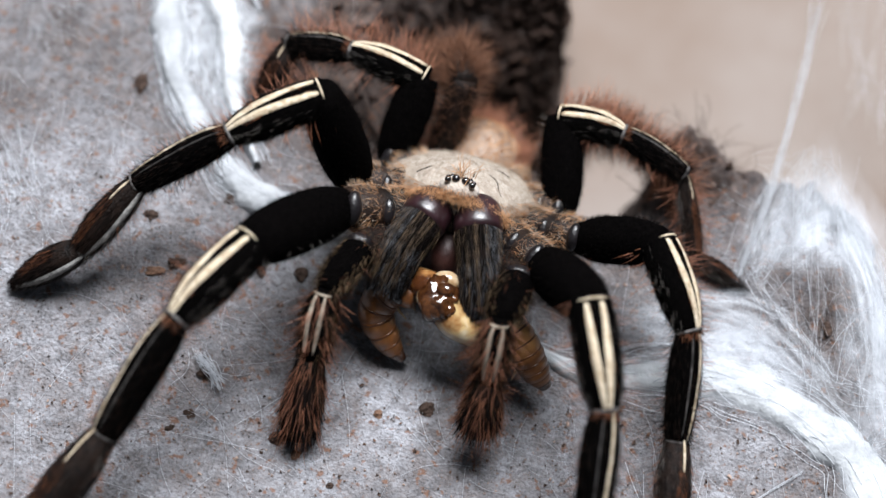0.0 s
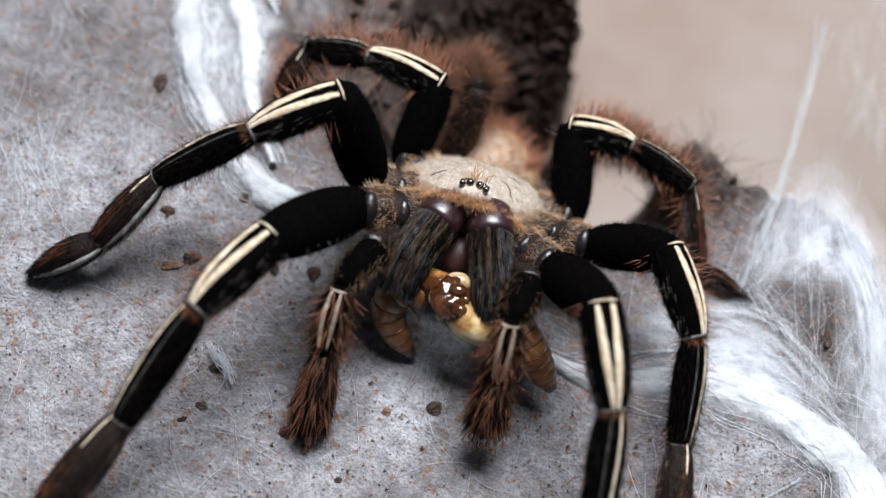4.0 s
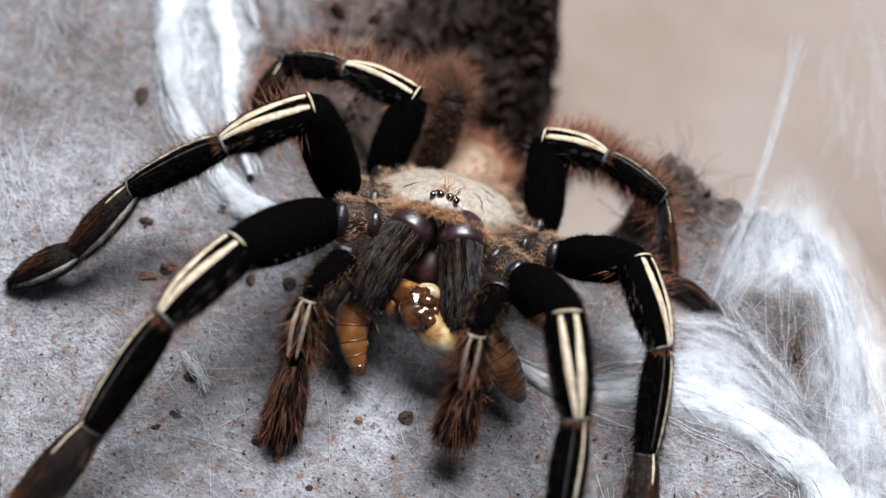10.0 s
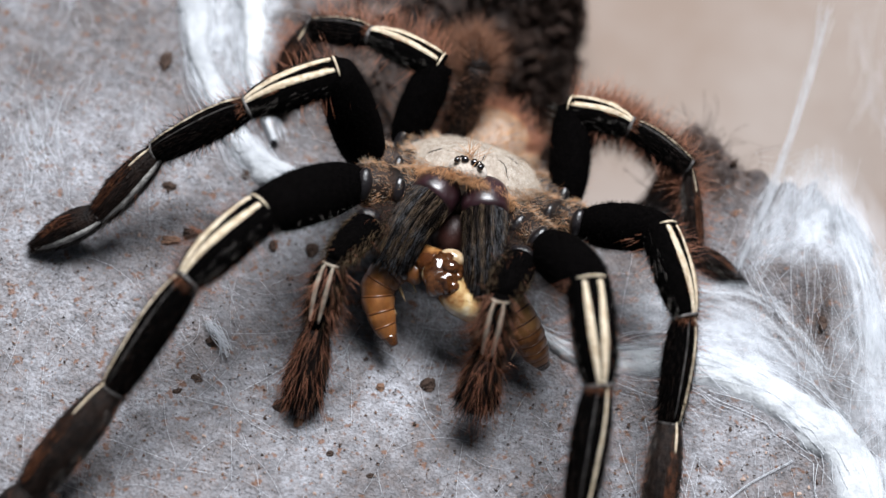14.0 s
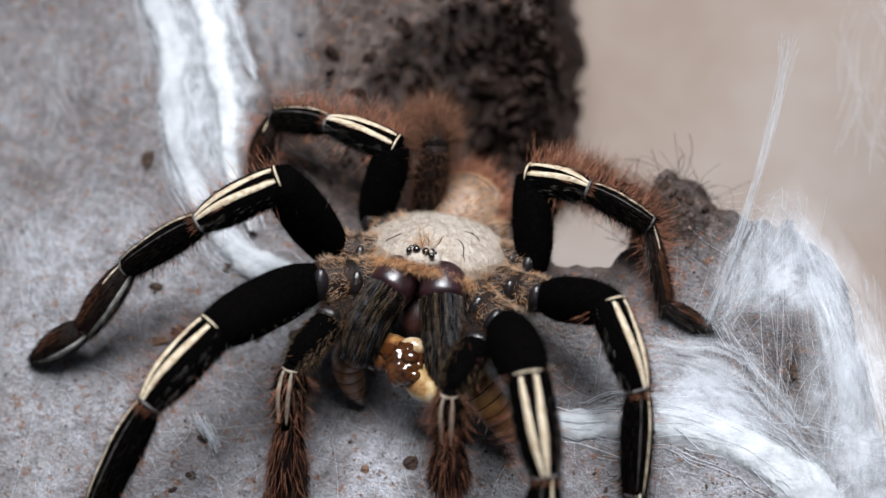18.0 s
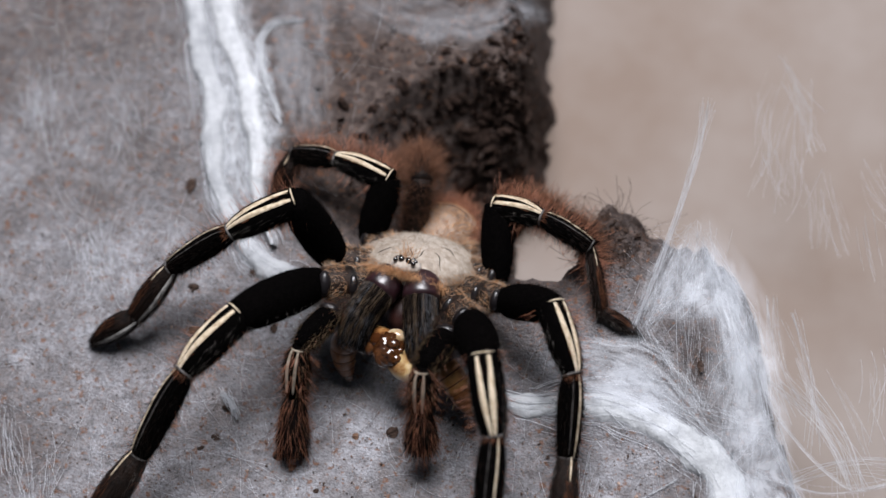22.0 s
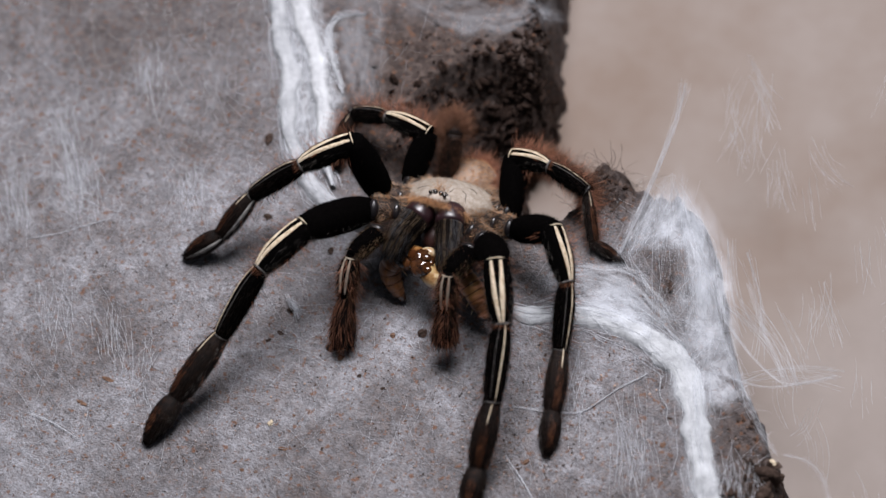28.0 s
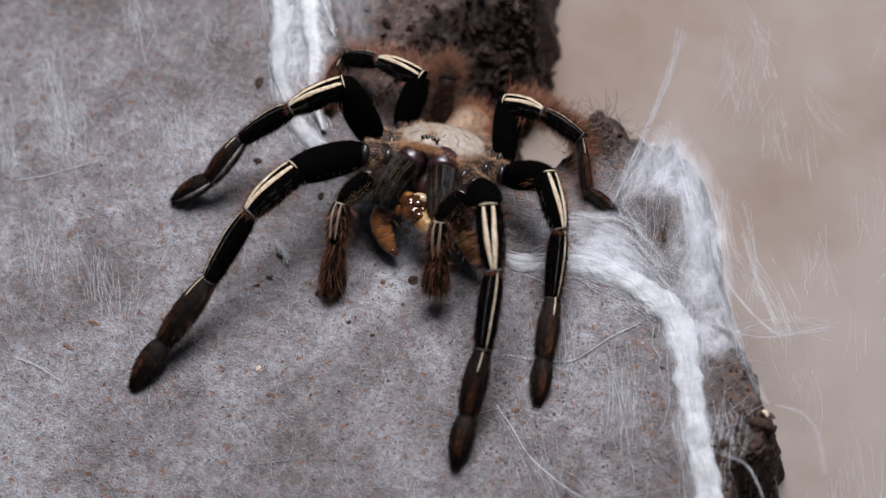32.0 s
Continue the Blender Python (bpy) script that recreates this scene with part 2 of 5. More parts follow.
PREY_RING = material("brown_segment_ring", [(0.05, 0.016, 0.004), (0.12, 0.042, 0.012)], 400, 0.35, spec=0.4)
PREY_PALE = material("cream_grub_flesh", [(0.22, 0.12, 0.045), (0.48, 0.39, 0.26)], 300, 0.25, 4, spec=0.5, coat=0.4, trans=0.2)
PREY_WET = material("chewed_amber_flesh", [(0.05, 0.016, 0.005), (0.22, 0.10, 0.032), (0.40, 0.28, 0.13), (0.50, 0.43, 0.30)], 110, 0.2, 4, 0.0003, 500, spec=0.6, coat=0.5, spread=(0.40, 0.64))
PREY_DARK = material("wet_brown_grub_head", [(0.014, 0.0045, 0.002), (0.08, 0.03, 0.010)], 420, 0.12, 4, spec=0.7, coat=0.5)
PEAT = material("dark_peat", [(0.010, 0.006, 0.005), (0.040, 0.025, 0.019)], 900, 0.95, 8, 0.0008, 2200, spec=0.1)
CRUMB = material("brown_peat_crumb", [(0.022, 0.014, 0.011), (0.085, 0.058, 0.046)], 900, 0.95, 8, 0.0006, 2200, spec=0.1)
CHIP = material("rust_bark_chip", [(0.075, 0.040, 0.026), (0.19, 0.11, 0.070)], 900, 0.8, 6, 0.0002)
PINKISH = material("pinkish_bark_flake", [(0.20, 0.135, 0.105), (0.40, 0.30, 0.25)], 900, 0.8, 6, 0.0002)
PALE = material("pale_grit", [(0.42, 0.33, 0.22), (0.62, 0.54, 0.40)], 900, 0.7, 6, 0.0002)


# ---- building blocks
def base_of(ob):
    at = Vector((0, 0, 0))
    while ob:
        at += ob.location
        ob = ob.parent
    return np.array(at)


def thing(name, at, label, category, group="", kind=""):
    ob = new(name)
    ob.location = Vector(at) * U
    ob.empty_display_size = 0.01
    return tagged(ob, label, category, group, kind)


def mesh_of(name, verts, faces, mat, smooth=True, uvs=None):
    me = bpy.data.meshes.new(name)
    me.from_pydata(np.asarray(verts, float).tolist(), [], faces if isinstance(faces, list) else faces.tolist())
    me.materials.append(mat)
    if smooth:
        me.polygons.foreach_set("use_smooth", np.ones(len(me.polygons), bool))
    if uvs is not None:
        layer = me.uv_layers.new()
        idx = np.zeros(len(me.loops), int)
        me.loops.foreach_get("vertex_index", idx)
        layer.data.foreach_set("uv", np.asarray(uvs, float)[idx].ravel())
    me.update()
    return me


def part(name, vf, mat, parent=None, label="", smooth=True, uvs=None):
    """One mesh object from plan-unit vertices and faces, under its thing or part."""
    verts, faces = vf
    at = base_of(parent) if parent else np.zeros(3)
    ob = new(name, mesh_of(name, np.asarray(verts, float) * U - at, faces, mat, smooth, uvs))
    if parent:
        ob.parent = parent
    if label:
        ob["label"] = label
    return ob


def unit(v):
    v = np.asarray(v, float)
    return v / np.maximum(np.linalg.norm(v, axis=-1, keepdims=True), 1e-9)


def join(*vfs):
    vs, fs, k = [], [], 0
    for v, f in vfs:
        vs.append(np.asarray(v, float))
        fs += [[i + k for i in q] for q in f]
        k += len(v)
    return np.concatenate(vs), fs


def frames_of(line, up):
    line = np.asarray(line, float)
    tan = unit(np.gradient(line, axis=0))
    side = unit(np.cross(tan, np.broadcast_to(np.asarray(up, float), tan.shape)))
    return tan, side, np.cross(side, tan)


def smooth_line(points, n):
    """A Catmull-Rom line through the points."""
    p = np.asarray(points, float)
    p = np.concatenate([2 * p[:1] - p[1:2], p, 2 * p[-1:] - p[-2:-1]])
    m = len(p) - 3
    s = np.linspace(0, m - 1e-6, n)
    i = s.astype(int)
    u = (s - i)[:, None]
    a, b, c, d = p[i], p[i + 1], p[i + 2], p[i + 3]
    return 0.5 * (2 * b + (c - a) * u + (2 * a - 5 * b + 4 * c - d) * u ** 2 + (3 * b - a - 3 * c + d) * u ** 3)


def tube(line, radii, up=(0, 0, 1), ring=14, flat=1.0, rough=0.0, seed=0):
    """A closed body along a line: radii at even steps, flat squashes it along its upper axis."""
    line = np.asarray(line, float)
    n = len(line)
    r = np.interp(np.linspace(0, 1, n), np.linspace(0, 1, len(radii)), radii)
    _, side, top = frames_of(line, up)
    a = np.linspace(0, 2 * np.pi, ring, endpoint=False)
    rng = np.random.RandomState(seed)
    rr = r[:, None] * (1 + rough * rng.uniform(-1, 1, (n, ring)))
    v = line[:, None] + rr[..., None] * (np.cos(a)[None, :, None] * side[:, None] + flat * np.sin(a)[None, :, None] * top[:, None])
    v = np.concatenate([v.reshape(-1, 3), line[:1], line[-1:]])
    f = []
    for i in range(n - 1):
        for j in range(ring):
            k = (j + 1) % ring
            f.append([i * ring + j, i * ring + k, (i + 1) * ring + k, (i + 1) * ring + j])
    for j in range(ring):
        k = (j + 1) % ring
        f.append([n * ring, k, j])
        f.append([n * ring + 1, (n - 1) * ring + j, (n - 1) * ring + k])
    return v, f


def ball(c, axes, radii, rings=18, ring=28):
    """An ellipsoid with its own axes (three rows)."""
    c, axes, radii = np.asarray(c, float), unit(axes), np.asarray(radii, float)
    t, a = np.linspace(0.04, np.pi - 0.04, rings), np.linspace(0, 2 * np.pi, ring, endpoint=False)
    d = np.stack(np.broadcast_arrays(np.sin(t)[:, None] * np.cos(a), np.sin(t)[:, None] * np.sin(a), np.cos(t)[:, None]), -1)
    v = np.concatenate([d.reshape(-1, 3), [[0, 0, 1], [0, 0, -1]]]) * radii @ axes + c
    f = [[i * ring + j, (i + 1) * ring + j, (i + 1) * ring + (j + 1) % ring, i * ring + (j + 1) % ring] for i in range(rings - 1) for j in range(ring)]
    f += [[rings * ring, j, (j + 1) % ring] for j in range(ring)]
    f += [[rings * ring + 1, (rings - 1) * ring + (j + 1) % ring, (rings - 1) * ring + j] for j in range(ring)]
    return v, f


def hairs(roots, dirs, length, width, droop=0.0, seed=0):
    """Tapered hairs, each with three sides and a bend."""
    rng = np.random.RandomState(seed + 7)
    roots, dirs = np.asarray(roots, float), unit(dirs)
    n = len(roots)
    length = np.broadcast_to(np.asarray(length, float), (n,))[:, None]
    width = np.broadcast_to(np.asarray(width, float), (n,))[:, None]
    bend = unit(rng.normal(size=(n, 3))) * 0.22 + np.array([0, 0, -droop])
    a = unit(np.cross(dirs, rng.normal(size=(n, 3))))
    b = np.cross(dirs, a)
    mid = roots + dirs * length * 0.55 + bend * length * 0.12
    tip = roots + dirs * length + bend * length * 0.55
    root = roots - dirs * width * 2
    v = np.stack([root + a * width, root - a * 0.5 * width + b * 0.87 * width, root - a * 0.5 * width - b * 0.87 * width,
                  mid + a * 0.7 * width, mid - a * 0.35 * width + b * 0.6 * width, mid - a * 0.35 * width - b * 0.6 * width, tip], 1).reshape(-1, 3)
    quads = np.array([[0, 1, 4, 3], [1, 2, 5, 4], [2, 0, 3, 5]])
    tris = np.array([[3, 4, 6], [4, 5, 6], [5, 3, 6]])
    o = (np.arange(n) * 7)[:, None, None]
    return v, (o + quads).reshape(-1, 4).tolist() + (o + tris).reshape(-1, 3).tolist()


def threads(lines, width):
    """Thin three-sided threads along polylines of one length."""
    lines = np.asarray(lines, float)
    n, k, _ = lines.shape
    w = np.broadcast_to(np.asarray(width, float), (n,))[:, None, None]
    tan = unit(np.gradient(lines, axis=1))
    side = unit(np.cross(tan, np.array([0.02, 0.01, 1.0])))
    top = np.cross(side, tan)
    v = np.stack([lines + side * w, lines - side * w, lines + top * w * 1.2], 2).reshape(-1, 3)
    f = []
    i = (np.arange(n)[:, None] * k + np.arange(k - 1)[None]) * 3
    for a, b in ((0, 1), (1, 2), (2, 0)):
        f.append(np.stack([i + a, i + b, i + b + 3, i + a + 3], -1).reshape(-1, 4))
    return v, np.concatenate(f).tolist()


# ---- the lie of the ground
TABLE = np.random.RandomState(3).uniform(0, 1, (256, 256))


def value_noise(x, y, cell):
    x, y = np.asarray(x, float) / cell + 900.0, np.asarray(y, float) / cell + 700.0
    i, j = np.floor(x).astype(int), np.floor(y).astype(int)
    u, v = x - i, y - j
    u, v = u * u * (3 - 2 * u), v * v * (3 - 2 * v)
    g = lambda a, b: TABLE[a % 256, b % 256]
    return (g(i, j) * (1 - u) + g(i + 1, j) * u) * (1 - v) + (g(i, j + 1) * (1 - u) + g(i + 1, j + 1) * u) * v - 0.5


RIM = [(-2.2, 22), (-1.5, 14), (-0.8, 10), (-0.15, 8.4), (0.05, 7.4), (-0.05, 6.3), (-0.25, 5.2), (0.2, 3.7), (0.8, 2.9), (1.6, 2.6), (2.2, 2.7), (2.5, 3.3), (2.6, 4.2), (3.0, 4.8), (3.5, 4.6), (4.0, 4.2), (4.7, 4.1), (5.4, 4.2), (6.1, 3.75),
       (6.8, 2.8), (7.9, 0.3), (9.0, -1.4), (10.0, -2.9), (10.3, -3.2), (10.3, -4.0), (9.7, -4.9), (9.65, -6.1), (10.3, -8.5), (12.0, -22), (-40, -22), (-40, 22)]


def outside(x, y):
    """Distance beyond the slab's rim; negative on the slab."""
    p = np.array(RIM, float)
    best, inside = np.full(np.shape(x), 1e9), np.zeros(np.shape(x), bool)
    for a, b in zip(p, np.roll(p, -1, 0)):
        d = b - a
        s = np.clip(((x - a[0]) * d[0] + (y - a[1]) * d[1]) / (d @ d), 0, 1)
        best = np.minimum(best, np.hypot(x - a[0] - s * d[0], y - a[1] - s * d[1]))
        if a[1] != b[1]:
            inside ^= ((a[1] > y) != (b[1] > y)) & (x < (b[0] - a[0]) * (y - a[1]) / (b[1] - a[1]) + a[0])
    return np.where(inside, -best, best)


FLOOR_Z = -4.2


def height(x, y):
    x, y = np.asarray(x, float), np.asarray(y, float)
    h = -0.45 * np.exp(-((x + 1) ** 2 + (y + 1.5) ** 2) / 18) + 0.6 * np.exp(-((x - 6.3) ** 2 + (y - 2.2) ** 2) / 3.5)
    h = h + 0.22 * value_noise(x, y, 2.6) + 0.10 * value_noise(x, y, 0.9) + 0.05 * value_noise(x, y, 0.33)
    d = np.hypot((x + 1.25) / 1.7, (y - 5.0) / 2.2)
    h = h - 3.0 * np.clip(1.25 - d, 0, 1) ** 0.8 + (0.55 * value_noise(x, y, 0.7) + 0.3 * value_noise(y, x, 0.28)) * np.clip(1.8 - d, 0, 1)
    e = outside(x + 0.35 * value_noise(x, y, 0.8), y + 0.35 * value_noise(y, x, 0.8)) + 0.1
    e = np.clip((e + 0.25 * value_noise(x, y, 0.25)) / (0.8 - 0.45 * np.exp(-((x - 1.6) ** 2 + (y - 3.4) ** 2) / 1.6) + 1.2 * np.exp(-((x - 4.2) ** 2 + (y - 4.3) ** 2) / 1.6)), 0, 1)
    h = h + 0.5 * value_noise(x, y, 0.2) * np.clip(e * 6, 0, 1) * np.clip((1 - e) * 3, 0, 1)
    return h * (1 - e) + (FLOOR_Z - 0.6) * e * e * (3 - 2 * e) + 0.0


def spot(x, y, lift=0.0):
    return np.array([x, y, float(height(x, y)) + lift])


xs, ys = np.arange(-24, 13.01, 0.085), np.arange(-15, 15.01, 0.085)
gx, gy = np.meshgrid(xs, ys)
gz = height(gx, gy) + 0.03 * value_noise(gx, gy, 0.13)
nx = len(xs)
i0 = (np.arange(len(ys) - 1)[:, None] * nx + np.arange(nx - 1)[None]).ravel()
quads = np.stack([i0, i0 + 1, i0 + nx + 1, i0 + nx], 1)
sunk = gz.ravel() < FLOOR_Z - 0.3
quads = quads[~sunk[quads].all(1)]
ground = part("ground", (np.stack([gx, gy, gz], -1).reshape(-1, 3), quads), GROUND)
def silk_cover(x, y):
    """How thickly the spider has coated the slab: bare on the broken rim, and in the burrow, where the dark tone also
    paints in shade.
    """
    hole = np.clip((np.hypot((x + 1.9) / 3.9, (y - 6.0) / 3.6) - 0.80) / 0.7, 0, 1)
    rim = np.clip((-outside(x, y) - 0.5) / 1.6, 0.0, 1)
    front = (0.80 + 0.16 * np.clip((-3.0 - x) / 5, 0, 1) - 0.50 * np.clip((y - 0.5) / 6, 0, 1)) + 0.22 * np.exp(-((x + 2.5) ** 2 + (y + 1.5) ** 2) / 30)
    # last factor darkens the ground behind a hind leg, painting in shaded hair
    corner = (1 - 0.5 * np.exp(-((x - 10) ** 2 + (y + 5.5) ** 2) / 6)) * (1 - 0.6 * np.exp(-((x - 9.4) ** 2 + (y + 3.4) ** 2) / 2.2)) * (1 - 0.75 * np.exp(-((x + 3.3) ** 2 + (y - 3.7) ** 2) / 1.6))
    # the patch at the left paints in the shade of a hollow
    bare = 1 - 0.8 * np.exp(-(((x - 6.0) / 0.75) ** 2 + ((y - 1.35) / 1.0) ** 2)) - 0.6 * np.exp(-((x + 9.5) ** 2 + (y + 4.6) ** 2) / 0.9) - 0.5 * np.exp(-((x - 5.2) ** 2 + (y + 7.2) ** 2) / 1.2)
    front = front * np.clip(bare, 0, 1) * (1 + 0.12 * np.exp(-((x - 5.5) ** 2 + (y + 6.0) ** 2) / 14))
    webbed = 0.25 + 0.6 * np.exp(-((x - 5.2) ** 2 + (y - 3.6) ** 2) / 5) + 0.35 * np.exp(-((x + 1.2) ** 2 + (y - 10.0) ** 2) / 6)
    # both lines bare the hind rim's peat and paint its shade into the colour
    webbed = webbed * (1 - 0.75 * np.exp(-((x - 3.2) ** 2 + (y - 4.0) ** 2) / 1.8))
    rim = rim * (1 - 0.8 * np.exp(-((x - 3.1) ** 2 + (y - 3.8) ** 2) / 2.0))
    return np.clip((0.12 + 0.88 * hole) * (webbed + (1 - webbed) * rim) * front * corner, 0, 1)


cover = ground.data.attributes.new("silk", "FLOAT", "POINT")
cover.data.foreach_set("value", silk_cover(gx, gy).ravel())
tagged(ground, "grey silk-coated peat slab with rust flecks and a crumbling edge", "ground", kind="structure")

fx = 50.0
floor = part("floor", ([(-fx, -fx, FLOOR_Z), (fx, -fx, FLOOR_Z), (fx, fx, FLOOR_Z), (-fx, fx, FLOOR_Z), (-fx, -fx, FLOOR_Z - 1), (fx, -fx, FLOOR_Z - 1), (fx, fx, FLOOR_Z - 1), (-fx, fx, FLOOR_Z - 1)],
                       [[0, 1, 2, 3], [7, 6, 5, 4], [0, 4, 5, 1], [1, 5, 6, 2], [2, 6, 7, 3], [3, 7, 4, 0]]), FLOOR, smooth=False)
tagged(floor, "plain beige plastic floor of the enclosure", "floor", kind="structure")


# ---- the tarantula
spider = thing("tarantula", (-0.6, 1.5, -0.4), "black tarantula with cream leg stripes gripping a grub, body raised", "spider")


def seg_line(a, b, bow, up, n=12):
    a, b = np.asarray(a, float), np.asarray(b, float)
    s = np.linspace(0, 1, n)[:, None]
    return a + (b - a) * s + np.asarray(up, float) * bow * np.sin(np.pi * s)


def coat(line, radii, up, n, length, lean, width=0.009, seed=0, arc=(0, 2 * np.pi), flat=1.0, droop=0.0, span=(0.0, 1.0), jitter=0.35, view_cap=1.0):
    """Hairs over a tube: lean 0 stands off, 1 lies along it towards the tip. The last argument, below 1, drops hairs
    where the tube faces the camera.
    """
    rng = np.random.RandomState(seed)
    line = np.asarray(line, float)
    _, side, top = frames_of(line, up)
    tan = unit(np.gradient(line, axis=0))
    k = np.linspace(0, 1, len(line))
    s, th = rng.uniform(*span, n), rng.uniform(*arc, n)
    at = lambda q: np.stack([np.interp(s, k, q[:, c]) for c in range(3)], 1)
    r = np.interp(s, np.linspace(0, 1, len(radii)), radii)
    sd, tp, tn = unit(at(side)), unit(at(top)), unit(at(tan))
    out = np.cos(th)[:, None] * sd + flat * np.sin(th)[:, None] * tp
    # this vector points to the camera, so capped bristles show only in outline
    keep = out @ unit((0.05, -0.42, 0.9)) < view_cap + (view_cap >= 1.0)
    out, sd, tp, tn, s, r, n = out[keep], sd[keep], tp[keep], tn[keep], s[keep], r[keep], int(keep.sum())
    root = at(line) + out * r[:, None] * 0.97
    d = unit(out * (1 - lean) + tn * lean + rng.normal(size=(n, 3)) * jitter * (1 - lean * 0.5))
    return hairs(root, d, length * rng.uniform(0.45, 1.15, n), width * rng.uniform(0.7, 1.2, n), droop, seed)


def stripe(line, radii, up, s0, s1, c0, c1, half, lift=0.018, n=16):
    """A raised streak on a tube from s0 to s1, its middle at the angle c0 to c1 from the tube's crest."""
    line = np.asarray(line, float)
    _, side, top = frames_of(line, up)
    k = np.linspace(0, 1, len(line))
    v = []
    for u in np.linspace(0, 1, n):
        s = s0 + (s1 - s0) * u
        at = lambda q: np.array([np.interp(s, k, q[:, c]) for c in range(3)])
        r = np.interp(s, np.linspace(0, 1, len(radii)), radii)
        w = half * (0.15 + 0.85 * np.sin(np.pi * min(max(u * 0.92 + 0.05, 0), 1)) ** 0.55)
        c = c0 + (c1 - c0) * u
        for e, q in ((-1, -0.025), (-0.6, lift * 0.8), (0, lift), (0.6, lift * 0.8), (1, -0.025)):
            th = np.pi / 2 + c + e * w / max(r, 0.05)
            v.append(at(line) + (np.cos(th) * at(side) + np.sin(th) * at(top)) * (r + q))
    f = [[i * 5 + j, i * 5 + j + 1, i * 5 + j + 6, i * 5 + j + 5] for i in range(n - 1) for j in range(4)]
    f += [[0, 1, 2, 3, 4][::-1], [(n - 1) * 5 + j for j in range(5)]]
    return np.array(v), f


def ring_on(line, radii, up, s, w=0.05, lift=0.0, arc=(-1.0, 1.0)):
    """A pale rim across the crest of a joint."""
    line = np.asarray(line, float)
    _, side, top = frames_of(line, up)
    k = np.linspace(0, 1, len(line))
    at = lambda q: np.array([np.interp(s, k, q[:, c]) for c in range(3)])
    r = np.interp(s, np.linspace(0, 1, len(radii)), radii)
    pts = [at(line) + (np.cos(np.pi / 2 + c) * at(side) + np.sin(np.pi / 2 + c) * at(top)) * (r + lift) for c in np.linspace(*arc, 17)]
    return tube(np.array(pts), [w * 0.4, w, w, w, w * 0.4], unit(line[-1] - line[0]), 6)


F_PROFILE = np.array([0.62, 0.9, 1.0, 1.02, 1.0, 0.9, 0.72])
P_PROFILE = np.array([0.92, 1.02, 1.04, 1.05, 1.0, 0.85, 0.55])
T_PROFILE = np.array([0.60, 0.95, 1.05, 1.0, 0.92, 0.70])
M_PROFILE = np.array([0.58, 0.88, 1.04, 1.10, 1.06, 0.90, 0.60])
E_PROFILE = np.array([0.62, 0.96, 1.08, 1.05, 0.90, 0.62, 0.26])


